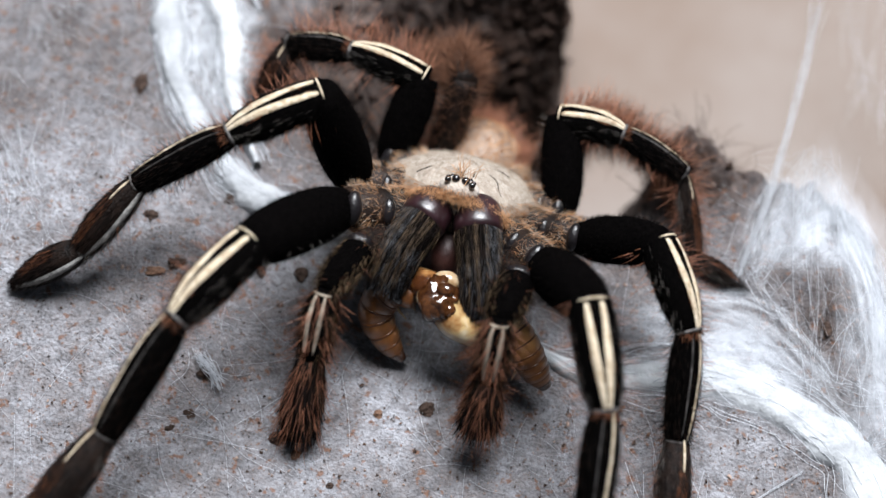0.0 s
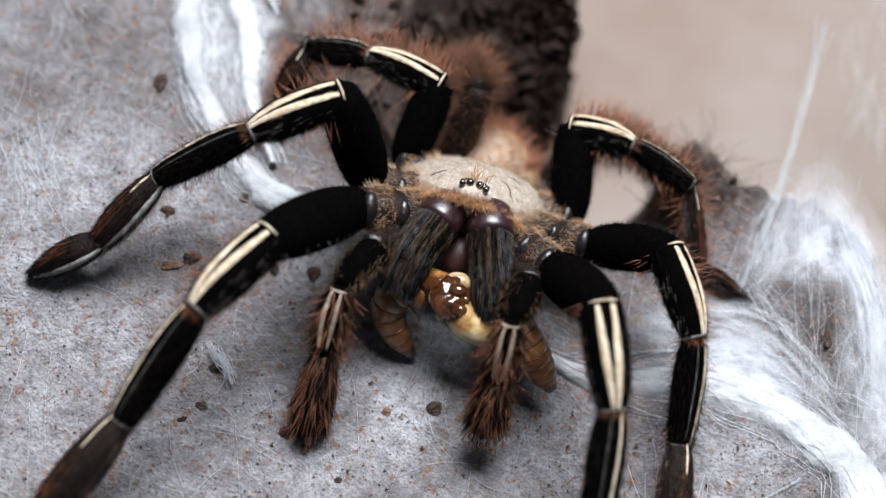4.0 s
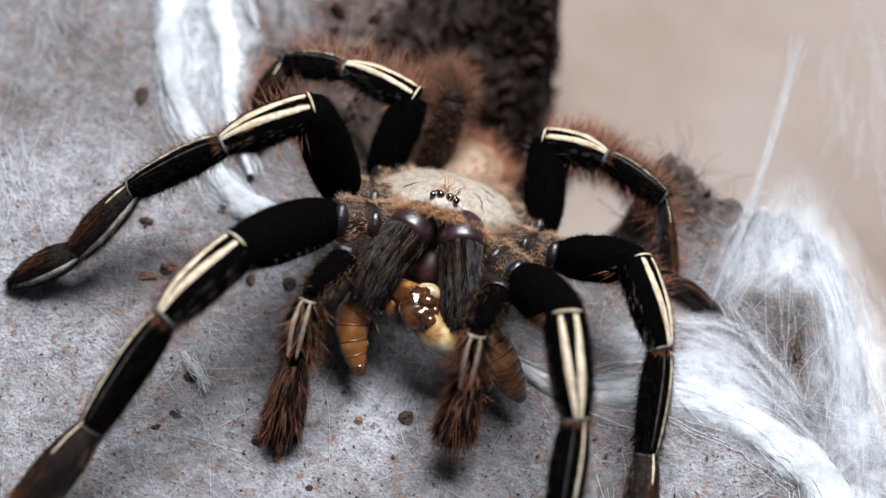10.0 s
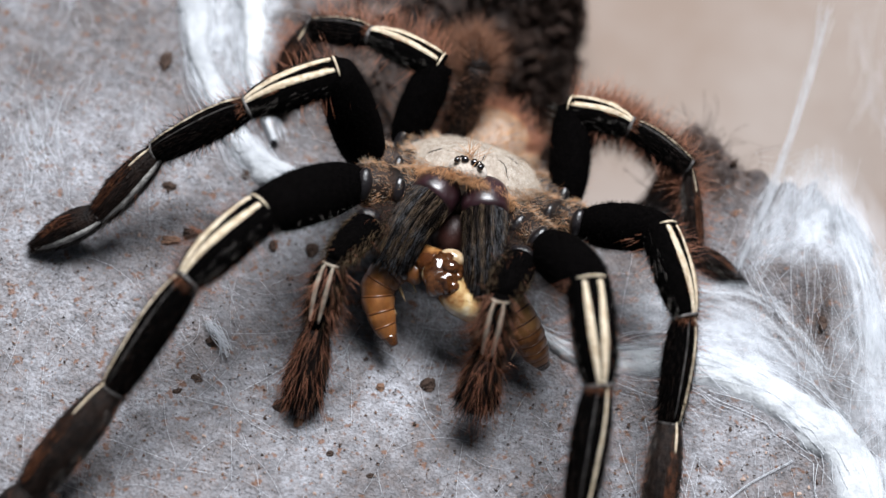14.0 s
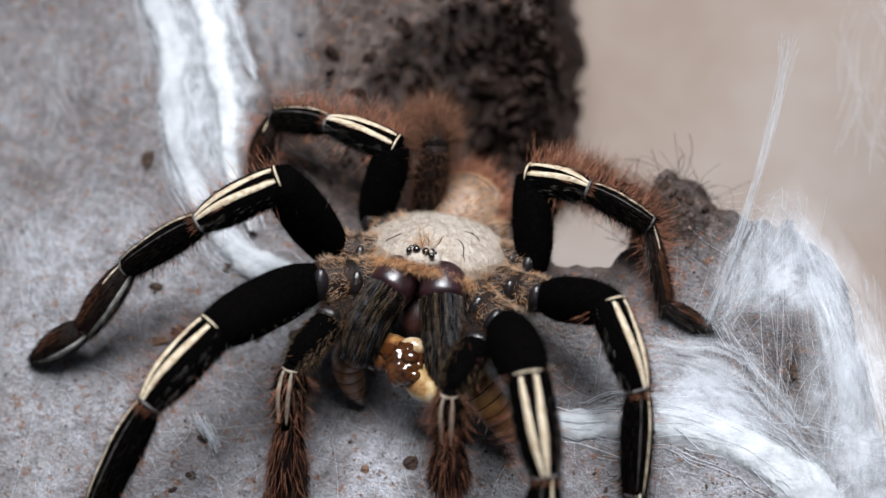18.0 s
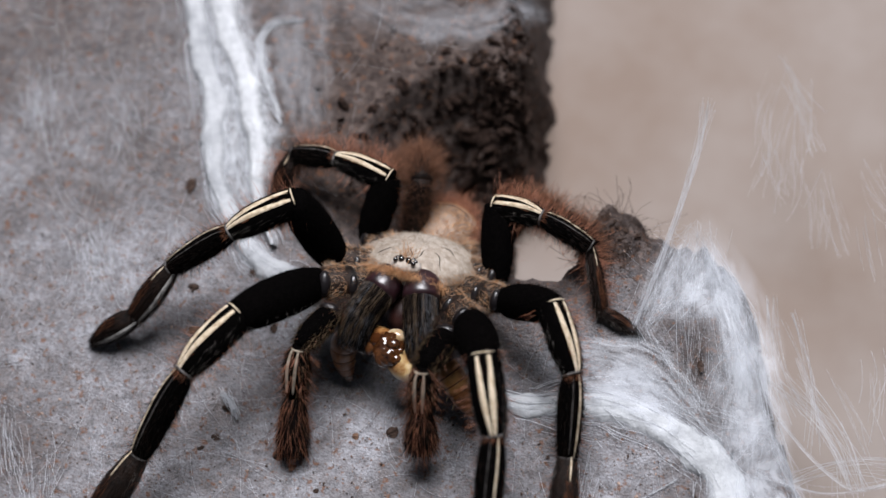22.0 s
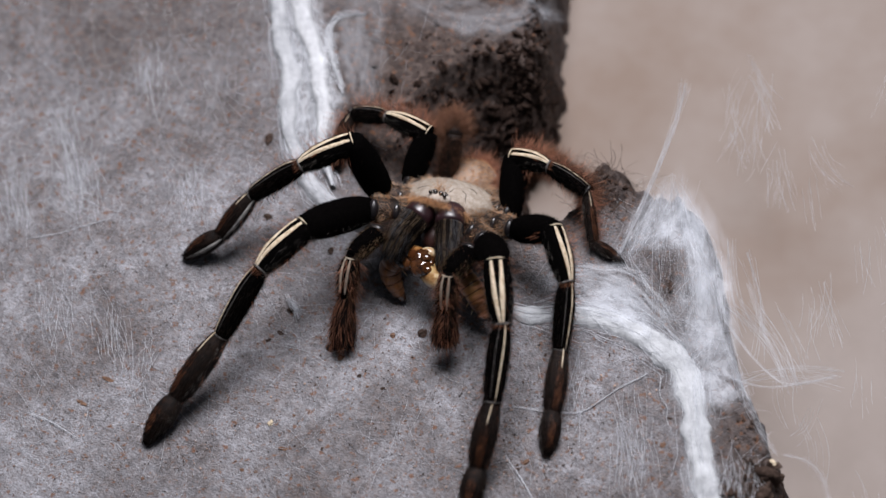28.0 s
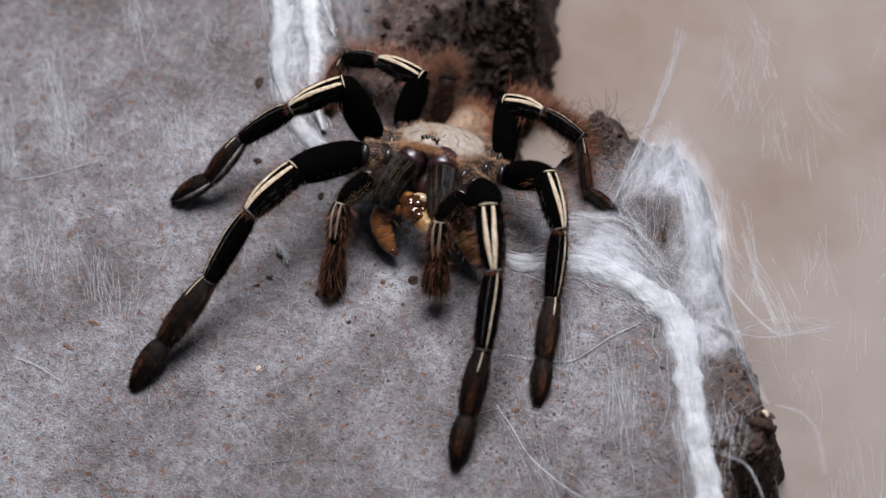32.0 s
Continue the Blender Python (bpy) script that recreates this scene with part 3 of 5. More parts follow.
def leg(joints, radii, up, outer, seed, fur=1.0, tint=0.5, stripes=True, label="", shift=0.0, sole=False):
    """joints: coxa, femur base, knee, patella end, tibia end, metatarsus end, tip. outer: +1 on the spider's left in front view."""
    c, fb, k, p, t, m, e = [np.array(q, float) for q in joints]
    rf, rp, rt, rm, re = radii
    up = unit(up)
    size = rf / 0.5
    cl = smooth_line([c, (c + fb) / 2 + up * 0.05, fb], 8)
    cr = np.array([0.40, 0.46, 0.36, 0.44, 0.34]) * size
    root = part("leg", tube(cl, cr, up, 16), COXA, spider, label)
    ax = unit(fb - c)
    # front points to the camera, so the knobs sit on the side in view
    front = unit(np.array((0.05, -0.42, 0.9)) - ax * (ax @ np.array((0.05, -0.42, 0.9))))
    for name, n, far, mat, sd in (("tan_fur", 640, 0.19, H_TAN, 70), ("cream_fur", 380, 0.19, H_CREAM, 71)):
        part(name, join_arrays([coat(cl, cr, up, n, far, 0.66, 0.0034, seed + sd, span=(0.0, 0.46), jitter=0.34), coat(cl, cr, up, n * 2 // 3, far * 0.9, 0.6, 0.0034, seed + sd + 2, span=(0.58, 0.90), jitter=0.34)]), mat, root)
    for along, fat in ((0.98, 1.0), (0.52, 0.8)):
        q = c + along * (fb - c) + 0.39 * size * fat ** 0.4 * front
        part("joint_knob", ball(q, (np.cross(ax, front), ax, front), np.array((0.30, 0.15, 0.14)) * size * fat, 10, 16), KNOB, root, "glossy dark joint")
    bits = [("femur", fb, k, F_PROFILE * rf, 0.06, BLACK), ("patella", k, p, P_PROFILE * rp, 0.07, BLACK), ("tibia", p, t, T_PROFILE * rt, 0.03, BLACK),
            ("metatarsus", t, m, M_PROFILE * rm, 0.03, BROWN), ("tarsus", m, e, E_PROFILE * re, 0.03, BROWN)]
    black, rust, brown, streak, pale, cream = [], [], [], [], [], []
    top, low = (0.35, 2.8), (3.3, 6.1)
    for q, (name, a, b, r, bow, mat) in enumerate(bits):
        mat = mat if stripes else BROWN
        ov = 0.05 * (b - a)
        line = seg_line(a - ov, b + ov, bow, up, 14)
        part(name, tube(line, r, up, 20, 1.0, 0.012, seed + q), mat, root)
        sd = seed * 31 + q * 7
        if name == "femur":
            black.append(coat(line, r, up, int(2000 * fur), 0.10, 0.35, 0.004, sd))
            pale.append(coat(line, r, up, int(170 * fur), 0.26, 0.25, 0.0026, sd + 2, arc=low))
            rust.append(coat(line, r, up, int((1200 if not stripes else 60 if tint > 0.7 else 4) * fur), 0.44, 0.25, 0.0022, sd + 1, droop=0.1, view_cap=0.5 if stripes else 1.0))
        elif name == "patella":
            black.append(coat(line, r, up, int(1100 * fur), 0.17, 0.72, 0.004, sd, arc=(2.5, 6.9)))
            pale.append(coat(line, r, up, int(260 * fur), 0.22, 0.85, 0.0022, sd + 2, arc=(2.4, 7.0), jitter=0.15))
            rust.append(coat(line, r, up, int((900 if not stripes else 70 + 320 * tint) * fur), 0.52, 0.18, 0.0042, sd + 1, arc=(-0.5, 3.6), jitter=0.25, view_cap=0.42 if stripes else 1.0))
            if stripes:
                w = 0.092 * rp / 0.38
                part("knee_rim", ring_on(line, r, up, 0.045, 0.020, 0.006, (shift - 0.78, shift + 0.78)), CREAM, root, "cream rim at the knee")
                for sign in (1, -1):
                    part("stripe", stripe(line, r, up, 0.08, 0.99, shift + sign * 0.40, shift + sign * 0.17, w, 0.014), CREAM, root, "cream patella stripe")
                    cream.append(coat(line, r + 0.010, up, 150, 0.16, 0.95, 0.005, sd + 5 + sign, arc=(np.pi / 2 + shift + sign * 0.34 - 0.13, np.pi / 2 + shift + sign * 0.34 + 0.13), span=(0.08, 0.62), jitter=0.06))
                    streak.append(coat(line, r + 0.010, up, 26, 0.20, 0.95, 0.004, sd + 8 + sign, arc=(np.pi / 2 + shift + sign * 0.34 - 0.2, np.pi / 2 + shift + sign * 0.34 + 0.2), span=(0.10, 0.75), jitter=0.06))
                part("joint_skin", ring_on(line, r, up, 0.97, 0.032, 0.0, (-2.4, 2.4)), JOINT, root, "grey skin at the joint")
        elif name == "tibia":
            black.append(coat(line, r, up, int(1700 * fur), 0.20, 0.78, 0.004, sd, arc=(1.9, 7.4)))
            black.append(coat(line, r, up, int(420 * fur), 0.34, 0.35, 0.0038, sd + 3))
            brown.append(coat(line, r, up, int(520 * fur), 0.24, 0.86, 0.003, sd + 2, jitter=0.15))
            rust.append(coat(line, r, up, int((110 + 300 * tint) * fur), 0.40, 0.15, 0.0036, sd + 1, view_cap=0.42 if stripes else 1.0))
            streak.append(coat(line, r, up, int(120 * fur), 0.16, 0.6, 0.004, sd + 6, arc=(0.4, 2.7), span=(0.02, 0.10)))
            if stripes:
                part("stripe", stripe(line, r, up, 0.04, 0.96, outer * 0.62, outer * 0.50, 0.036, 0.02), CREAM, root, "thin cream tibia stripe")
                part("stripe", stripe(line, r, up, 0.10, 0.92, outer * -0.10, outer * -0.12, 0.012, 0.014), JOINT, root, "faint silvery tibia line")
                part("joint_rim", ring_on(line, r, up, 0.965, 0.026, 0.0, (-1.9, 1.9)), JOINT, root, "pale skin at the joint")
        elif name == "metatarsus":
            black.append(coat(line, r, up, int(1300 * fur), 0.22, 0.86, 0.004, sd, jitter=0.16))
            brown.append(coat(line, r, up, int(1900 * fur), 0.26, 0.84, 0.0030, sd + 2, jitter=0.16))
            # paler side hairs: the backlit glow of the fringe is put into their colour
            pale.append(coat(line, r, up, int(380 * fur), 0.30, 0.72, 0.0022, sd + 7, arc=(2.7, 6.7), jitter=0.14))
            streak.append(coat(line, r, up, int(420 * fur), 0.28, 0.93, 0.0036, sd + 4, arc=(1.20 + outer * 0.12, 1.90 + outer * 0.12), jitter=0.06, span=(0.06, 0.85)))
            rust.append(coat(line, r, up, int((110 + 300 * tint) * fur), 0.36, 0.40, 0.0036, sd + 1, view_cap=0.5 if stripes else 1.0))
            if stripes:
                part("stripe", stripe(line, r, up, 0.05, 0.34, outer * 0.25, outer * 0.12, 0.026, 0.02), CREAM, root, "short cream metatarsus stripe")
            part("joint_rim", ring_on(line, r, up, 0.965, 0.024, 0.0, (-1.9, 1.9)), JOINT, root, "pale skin at the joint")
        else:
            black.append(coat(line, r, up, int(1500 * fur), 0.18, 0.86, 0.004, sd, jitter=0.14))
            brown.append(coat(line, r, up, int(1700 * fur), 0.20, 0.86, 0.0030, sd + 2, jitter=0.14))
            # paler side hairs again, coloured for the tarsus's backlit rim
            pale.append(coat(line, r, up, int(400 * fur), 0.22, 0.78, 0.0022, sd + 7, arc=(2.7, 6.7), jitter=0.14))
            streak.append(coat(line, r, up, int(240 * fur), 0.22, 0.92, 0.0034, sd + 4, arc=(1.15, 1.95), jitter=0.08, span=(0.1, 0.75)))
            part("claw_tuft", ball(line[-1] - 0.03 * unit(b - a), np.eye(3), np.full(3, 0.34 * r.max()), 8, 12), BLACK, root, "black claw tuft")
        # placed up on the flank that faces the camera, to show in view
        if sole and q > 2:
            part("scopula", stripe(line, r, up, 0.03, 0.97, sole * 1.35, sole * 1.35, 0.085, 0.03), SCOPULA, root, "pale velvety sole")
    if tint > 0.6:
        for a, b, r in ((k, p, P_PROFILE * rp), (p, t, T_PROFILE * rt), (t, m, M_PROFILE * rm)):
            rust.append(coat(seg_line(a, b, 0.05, up, 12), r, up, 180, 0.72, 0.15, 0.0042, seed * 17 + 3, arc=(-0.4, 3.6), jitter=0.3, view_cap=0.42 if stripes else 1.0))
            rust.append(coat(seg_line(a, b, 0.05, up, 12), r, up, 500 if not stripes else 140, 0.46, 0.30, 0.0036, seed * 17 + 5, jitter=0.3, view_cap=0.5 if stripes else 1.0))
    part("black_fur", join_arrays(black), H_BLACK, root)
    part("rust_bristles", join_arrays(rust), H_RUST if stripes else H_UMBER, root)
    part("rust_streak", join_arrays(streak), H_STREAK, root)
    part("brown_fur", join_arrays(brown), H_BROWN, root)
    part("pale_fur", join_arrays(pale), H_GREY, root)
    if cream:
        part("cream_fur", join_arrays(cream), H_STRIPE, root)
    return root


def join_arrays(vfs):
    vs, fs, k = [], [], 0
    for v, f in vfs:
        vs.append(v)
        n = len(v) // 7
        q = np.array(f[:3 * n]) + k
        t = np.array(f[3 * n:]) + k
        fs += q.tolist() + t.tolist()
        k += len(v)
    return np.concatenate(vs), fs


LEGS = [
    ([(-1.5, 1.2, 1.1), (-2.78, 0.70, 1.75), (-3.91, -0.89, 2.95), (-4.73, -2.40, 2.85), (-5.50, -4.20, 1.75), (-6.45, -6.0, 0.75), (-7.02, -7.25, 0.15)], (0.50, 0.38, 0.30, 0.34, 0.33), (-0.35, -0.1, 0.9), -1, 1, 1.0, 0.4, True, "", -0.12),
    ([(-1.7, 1.7, 0.9), (-2.75, 1.55, 1.1), (-3.48, 2.0, 3.08), (-4.80, 1.08, 2.80), (-6.30, 0.30, 1.72), (-7.10, -0.80, 0.85), (-8.18, -1.42, 0.14)], (0.46, 0.35, 0.28, 0.27, 0.27), (-0.1, 0.1, 1.0), -1, 2, 1.0, 0.5, True, "", 0.0, 1),
    ([(-1.6, 2.3, 0.5), (-2.3, 2.5, 0.5), (-2.03, 3.70, 1.40), (-3.40, 3.95, 1.43), (-4.60, 4.05, 1.00), (-4.85, 3.3, 0.45), (-4.8, 2.65, 0.12)], (0.38, 0.30, 0.25, 0.24, 0.22), (0.1, 0.3, 1.0), -1, 3, 1.0, 0.9, True, "", 0),
    ([(-1.2, 2.8, 0.0), (-1.5, 3.0, -0.3), (-1.30, 3.95, 1.20), (-1.6, 4.7, 0.75), (-2.1, 4.8, -0.2), (-2.3, 5.0, -0.7), (-2.5, 5.2, -1.1)], (0.30, 0.27, 0.24, 0.22, 0.2), (0.1, 0.3, 1.0), -1, 4, 0.9, 1.2, False),
    ([(-0.1, 1.3, 0.9), (0.86, 0.62, 1.45), (1.69, -0.61, 3.10), (2.30, -2.15, 2.64), (2.52, -4.05, 1.70), (2.48, -5.60, 0.60), (2.50, -6.85, 0.14)], (0.46, 0.37, 0.30, 0.31, 0.31), (0.05, -0.3, 0.95), 1, 5, 1.0, 0.3, True, "", 0.08),
    ([(0.2, 1.7, 0.6), (1.42, 1.42, 1.15), (2.66, 1.18, 2.15), (3.47, -0.15, 1.88), (3.70, -1.75, 0.93), (3.92, -3.40, 0.40), (4.08, -4.50, 0.08)], (0.42, 0.34, 0.27, 0.28, 0.27), (0.35, -0.05, 0.95), 1, 6, 1.0, 0.3, True, "", 0.38),
    ([(0.2, 2.3, 0.3), (0.95, 2.2, 0.45), (0.60, 3.72, 1.05), (1.72, 3.62, 1.22), (2.95, 3.30, 0.88), (3.50, 2.05, 0.18), (4.45, 1.68, 0.10)], (0.38, 0.31, 0.23, 0.16, 0.15), (0.2, 0.35, 1.0), 1, 7, 1.0, 0.9, True, "", -0.1),
    ([(-0.1, 2.8, -0.1), (0.4, 3.0, -0.3), (1.05, 4.1, 0.35), (1.9, 4.1, 0.30), (2.7, 3.9, 0.0), (3.0, 3.4, -0.25), (3.2, 2.9, -0.3)], (0.34, 0.28, 0.24, 0.22, 0.2), (0.2, 0.35, 1.0), 1, 8, 0.9, 1.2, False),
]
for row in LEGS:
    leg(*row)


def palp(points, radii, up, seed):
    """points: base, femur end, knee, tibia end, tip."""
    b, f, k, t, e = [np.array(q, float) for q in points]
    up = unit(up)
    line = smooth_line([b, (b + f) / 2, f], 10)
    r = np.array([0.8, 1.0, 1.0, 0.9]) * radii[0]
    root = part("palp", tube(line, r, up, 16), BROWN, spider)
    part("joint_knob", ball(f + np.array((0, 0.16, 0.12)), np.eye(3), (0.24, 0.15, 0.14), 10, 16), KNOB, root, "glossy dark joint")
    black, rust, grey, fine = [], [], [], []
    black.append(coat(line, r, up, 500, 0.2, 0.5, 0.004, seed))
    grey.append(coat(line, r, up, 420, 0.30, 0.62, 0.003, seed + 3, jitter=0.2))
    fine.append(coat(line, r, up, 110, 0.24, 0.6, 0.003, seed + 4, span=(0.3, 1.0), arc=(0.2, 2.9)))
    for q, (name, a, c, prof, rr) in enumerate((("patella", f, k, P_PROFILE, radii[1]), ("tibia", k, t, T_PROFILE, radii[2]), ("tarsus", t, e, np.array([0.62, 0.85, 1.0, 1.12, 1.20, 1.18, 0.92]), radii[3]))):
        line = seg_line(a, c, 0.04, up, 12)
        line = line + (line - line[len(line) // 2]) * 0.06
        r = prof * rr
        part(name, tube(line, r, up, 16, 1.0, 0.02, seed), BLACK if q < 2 else BROWN, root)
        sd = seed * 13 + q
        black.append(coat(line, r, up, (800, 1300, 1700)[q], (0.16, 0.28, 0.34)[q], (0.6, 0.66, 0.80)[q], 0.004, sd, arc=((0, 6.28), (2.2, 7.2), (0, 6.28))[q], jitter=0.2))
        grey.append(coat(line, r, up, (420, 320, 110)[q], (0.24, 0.30, 0.34)[q], (0.78, 0.72, 0.75)[q], 0.0028, sd + 9, arc=(2.2, 7.2), jitter=0.2))
        rust.append(coat(line, r, up, (14, 130, 300)[q], (0.34, 0.58, 0.66)[q], (0.40, 0.52, 0.74)[q], 0.0042, sd + 5, jitter=0.22))
        fine.append(coat(line, r, up, (16, 60, 60)[q], (0.26, 0.6, 0.66)[q], 0.42, 0.0032, sd + 11, jitter=0.25))
        if q == 1:
            part("knee_rim", ring_on(line, r, up, 0.06, 0.022, 0.012, (-0.95, 0.95)), STRIPE_DULL, root, "cream rim at the knee")
            for sign in (1, -1):
                part("stripe", stripe(line, r, up, 0.08, 0.84, sign * 0.40, sign * 0.34, 0.050, 0.03), STRIPE_DULL, root, "dull cream palp stripe")
    part("black_fur", join_arrays(black), H_BLACK, root)
    part("rust_bristles", join_arrays(rust), H_RUST, root)
    part("fine_bristles", join_arrays(fine), H_STREAK, root)
    part("pale_fur", join_arrays(grey), H_LOCK, root)


palp([(-1.9, 0.75, 1.2), (-2.32, -0.05, 1.72), (-2.62, -1.02, 2.08), (-2.64, -1.92, 1.20), (-2.64, -2.86, 0.0)], (0.30, 0.30, 0.27, 0.30), (-0.2, -0.5, 0.8), 21)
palp([(0.1, 0.85, 1.0), (0.46, 0.02, 1.75), (0.33, -0.98, 2.45), (0.36, -1.68, 1.42), (0.36, -2.20, 0.44)], (0.30, 0.32, 0.27, 0.30), (0.0, -0.5, 0.85), 22)

# body: carapace sloping back and down into the burrow
AX = unit((0.03, 0.65, -0.76))
NX = unit(np.array((0.04, 0.75, 0.64)) - AX * (AX @ np.array((0.04, 0.75, 0.64))))
WX = np.cross(AX, NX)
EYES = np.array((-0.88, 1.55, 1.96))
CC = EYES + 1.34 * AX - 0.40 * NX
carapace = part("carapace", ball(CC, (WX, AX, NX), (1.28, 1.42, 0.52), 24, 40), CARAPACE, spider, "beige velvet carapace")
part("underside", ball(CC - 0.35 * NX, (WX, AX, NX), (1.15, 1.35, 0.5), 14, 24), BROWN, spider)


def shell_hairs(c, axes, radii, n, length, lean_dir, lean, width, seed, keep=None, jitter=0.25):
    rng = np.random.RandomState(seed)
    d = unit(rng.normal(size=(n * 2, 3)))
    if keep:
        d = d[keep(d)]
    d = d[:n]
    axes = unit(axes)
    root = (d * radii) @ axes + c
    nor = unit((d / radii) @ axes)
    flow = np.asarray(lean_dir(d), float) @ axes
    flow = unit(flow - nor * (flow * nor).sum(1, keepdims=True))
    dirs = unit(nor * (1 - lean) + flow * lean + rng.normal(size=root.shape) * jitter)
    return hairs(root, dirs, length * rng.uniform(0.5, 1.2, len(root)), width, 0.0, seed)


CR = np.array((1.28, 1.42, 0.52))
part("pale_fur", shell_hairs(CC, (WX, AX, NX), CR, 14000, 0.11, lambda d: np.stack([-d[:, 0], -d[:, 1], 0 * d[:, 0]], 1), 0.90, 0.0030, 31, lambda d: d[:, 2] > 0.12), H_CREAM, carapace)
part("tan_fringe", shell_hairs(CC, (WX, AX, NX), CR, 3000, 0.17, lambda d: np.stack([d[:, 0], d[:, 1], 0 * d[:, 0]], 1), 0.55, 0.0042, 32, lambda d: (d[:, 2] < 0.34) & (d[:, 2] > -0.12)), H_TAN, carapace)
part("cream_fringe", shell_hairs(CC, (WX, AX, NX), CR, 3600, 0.20, lambda d: np.stack([d[:, 0], d[:, 1], 0 * d[:, 0]], 1), 0.6, 0.0036, 35, lambda d: (d[:, 2] < 0.42) & (d[:, 2] > 0.0)), H_CREAM, carapace)

mound = part("eye_mound", ball(EYES - 0.10 * NX + 0.05 * AX, (WX, AX, NX), (0.36, 0.26, 0.22), 12, 20), CARAPACE, spider)
for u, v, r in ((-0.11, -0.10, 0.075), (0.11, -0.10, 0.075), (-0.27, -0.14, 0.06), (0.27, -0.14, 0.06), (-0.20, 0.06, 0.05), (0.20, 0.06, 0.05), (-0.28, 0.02, 0.05), (0.28, 0.02, 0.05)):
    part("eye", ball(EYES + 0.8 * u * WX + v * AX + (0.10 - 0.6 * u * u) * NX, (WX, AX, NX), (r, r, r), 10, 14), EYE, mound, "glossy black eye")
rng = np.random.RandomState(5)
part("bristles", hairs(EYES + rng.normal(size=(24, 3)) * 0.10 + 0.08 * NX, unit(NX * 1.0 + rng.normal(size=(24, 3)) * 0.35), 0.42, 0.007, 0, 3), H_TAN, mound)

for s, pts in ((-1, [(-1.20, 1.50, 1.30), (-1.34, 1.00, 1.55), (-1.60, 0.25, 1.55), (-1.74, -0.36, 1.25)]), (1, [(-0.48, 1.55, 1.30), (-0.42, 1.05, 1.55), (-0.20, 0.25, 1.50), (-0.02, -0.44, 1.20)])):
    line = smooth_line(pts, 20)
    r = np.array([0.20, 0.40, 0.42, 0.40, 0.39, 0.37, 0.27])
    up = unit((0.0, -0.5, 0.85))
    ch = part("chelicera", tube(line, r, up, 22, 0.95), BROWN, spider, "dark jaw with streaked grey-brown fur")
    part("bald_base", tube(line[2:9], np.interp(np.linspace(0.105, 0.42, 7), np.linspace(0, 1, len(r)), r) * 1.05, up, 30, 1.0), GLOSS, ch, "bald glossy purple-brown base")
    part("dark_fur", join_arrays([coat(line, r, up, 4800, 0.26, 0.92, 0.004, 40 + s, span=(0.38, 1.0), jitter=0.07)]), H_BLACK, ch)
    part("brown_fur", join_arrays([coat(line, r, up, 900, 0.32, 0.925, 0.0028, 41 + s, span=(0.36, 0.98), jitter=0.06)]), H_BROWN, ch)
    rows = []
    for lock in np.random.RandomState(60 + s).uniform(0.1, 3.05, 19):
        rows.append(coat(line, r, up, 42, 0.36, 0.915, 0.0022, int(lock * 1000) + s, span=(0.36, 0.90), jitter=0.06, arc=(lock - 0.07, lock + 0.07)))
    part("tawny_fur", join_arrays(rows), H_LOCK, ch)
    part("silver_fur", join_arrays([coat(line, r, up, 800, 0.30, 0.92, 0.0026, 43 + s, span=(0.62, 1.0), jitter=0.07, arc=(-0.3, 3.4)), coat(line, r, up, 420, 0.32, 0.92, 0.0028, 44 + s, span=(0.36, 0.7), jitter=0.07, arc=((1.9, 3.3) if s > 0 else (-0.2, 1.2)))]), H_SILVER, ch)
    tip = np.array(pts[-1])
    part("fang", tube(smooth_line([tip + (-0.1 * s, 0.1, 0), tip + (-0.25 * s, -0.1, -0.15), tip + (-0.4 * s, -0.02, -0.45)], 8), [0.14, 0.12, 0.08, 0.02], (0, 1, 0), 10), EYE, ch, "black fang")
# orange fringe over the jaws' bases
u = np.linspace(-1, 1, 2600) + rng.normal(size=2600) * 0.02
edge = EYES + (u * 1.02)[:, None] * WX + (-0.20 + 0.40 * u * u)[:, None] * AX + (-0.20 - 0.32 * u * u)[:, None] * NX
part("orange_fringe", hairs(edge + rng.normal(size=(2600, 3)) * 0.06, unit(-0.9 * AX - 0.15 * NX + 0.35 * u[:, None] * WX + rng.normal(size=(2600, 3)) * 0.24), 0.15 * rng.uniform(0.5, 1.2, 2600), 0.0036, 0, 9), H_TAN, carapace)
# dark grooves that fan out from the middle of the carapace
for a, b in (((0.05, -0.72), (0.16, -0.30)), ((-0.02, -0.72), (-0.10, -0.36)), ((0.30, -0.30), (0.60, -0.62)), ((-0.34, -0.30), (-0.62, -0.58)), ((0.34, 0.0), (0.72, -0.10))):
    d = np.linspace(0, 1, 9)[:, None] * (np.array(b) - np.array(a)) + np.array(a)
    d = np.concatenate([d, np.sqrt(np.clip(1 - (d ** 2).sum(1, keepdims=True), 0.02, 1))], 1)
    d[:, :2] += 0.03 * np.sin(np.linspace(0, 5, 9))[:, None]
    part("groove", tube((d * CR) @ np.array([WX, AX, NX]) + CC, [0.006, 0.016, 0.013, 0.005], NX, 6), BROWN, carapace)
mouth = part("labium", ball((-0.85, 0.70, 0.80), (WX, AX, NX), (0.42, 0.5, 0.5), 12, 18), MAROON, spider, "dark maroon mouthparts")

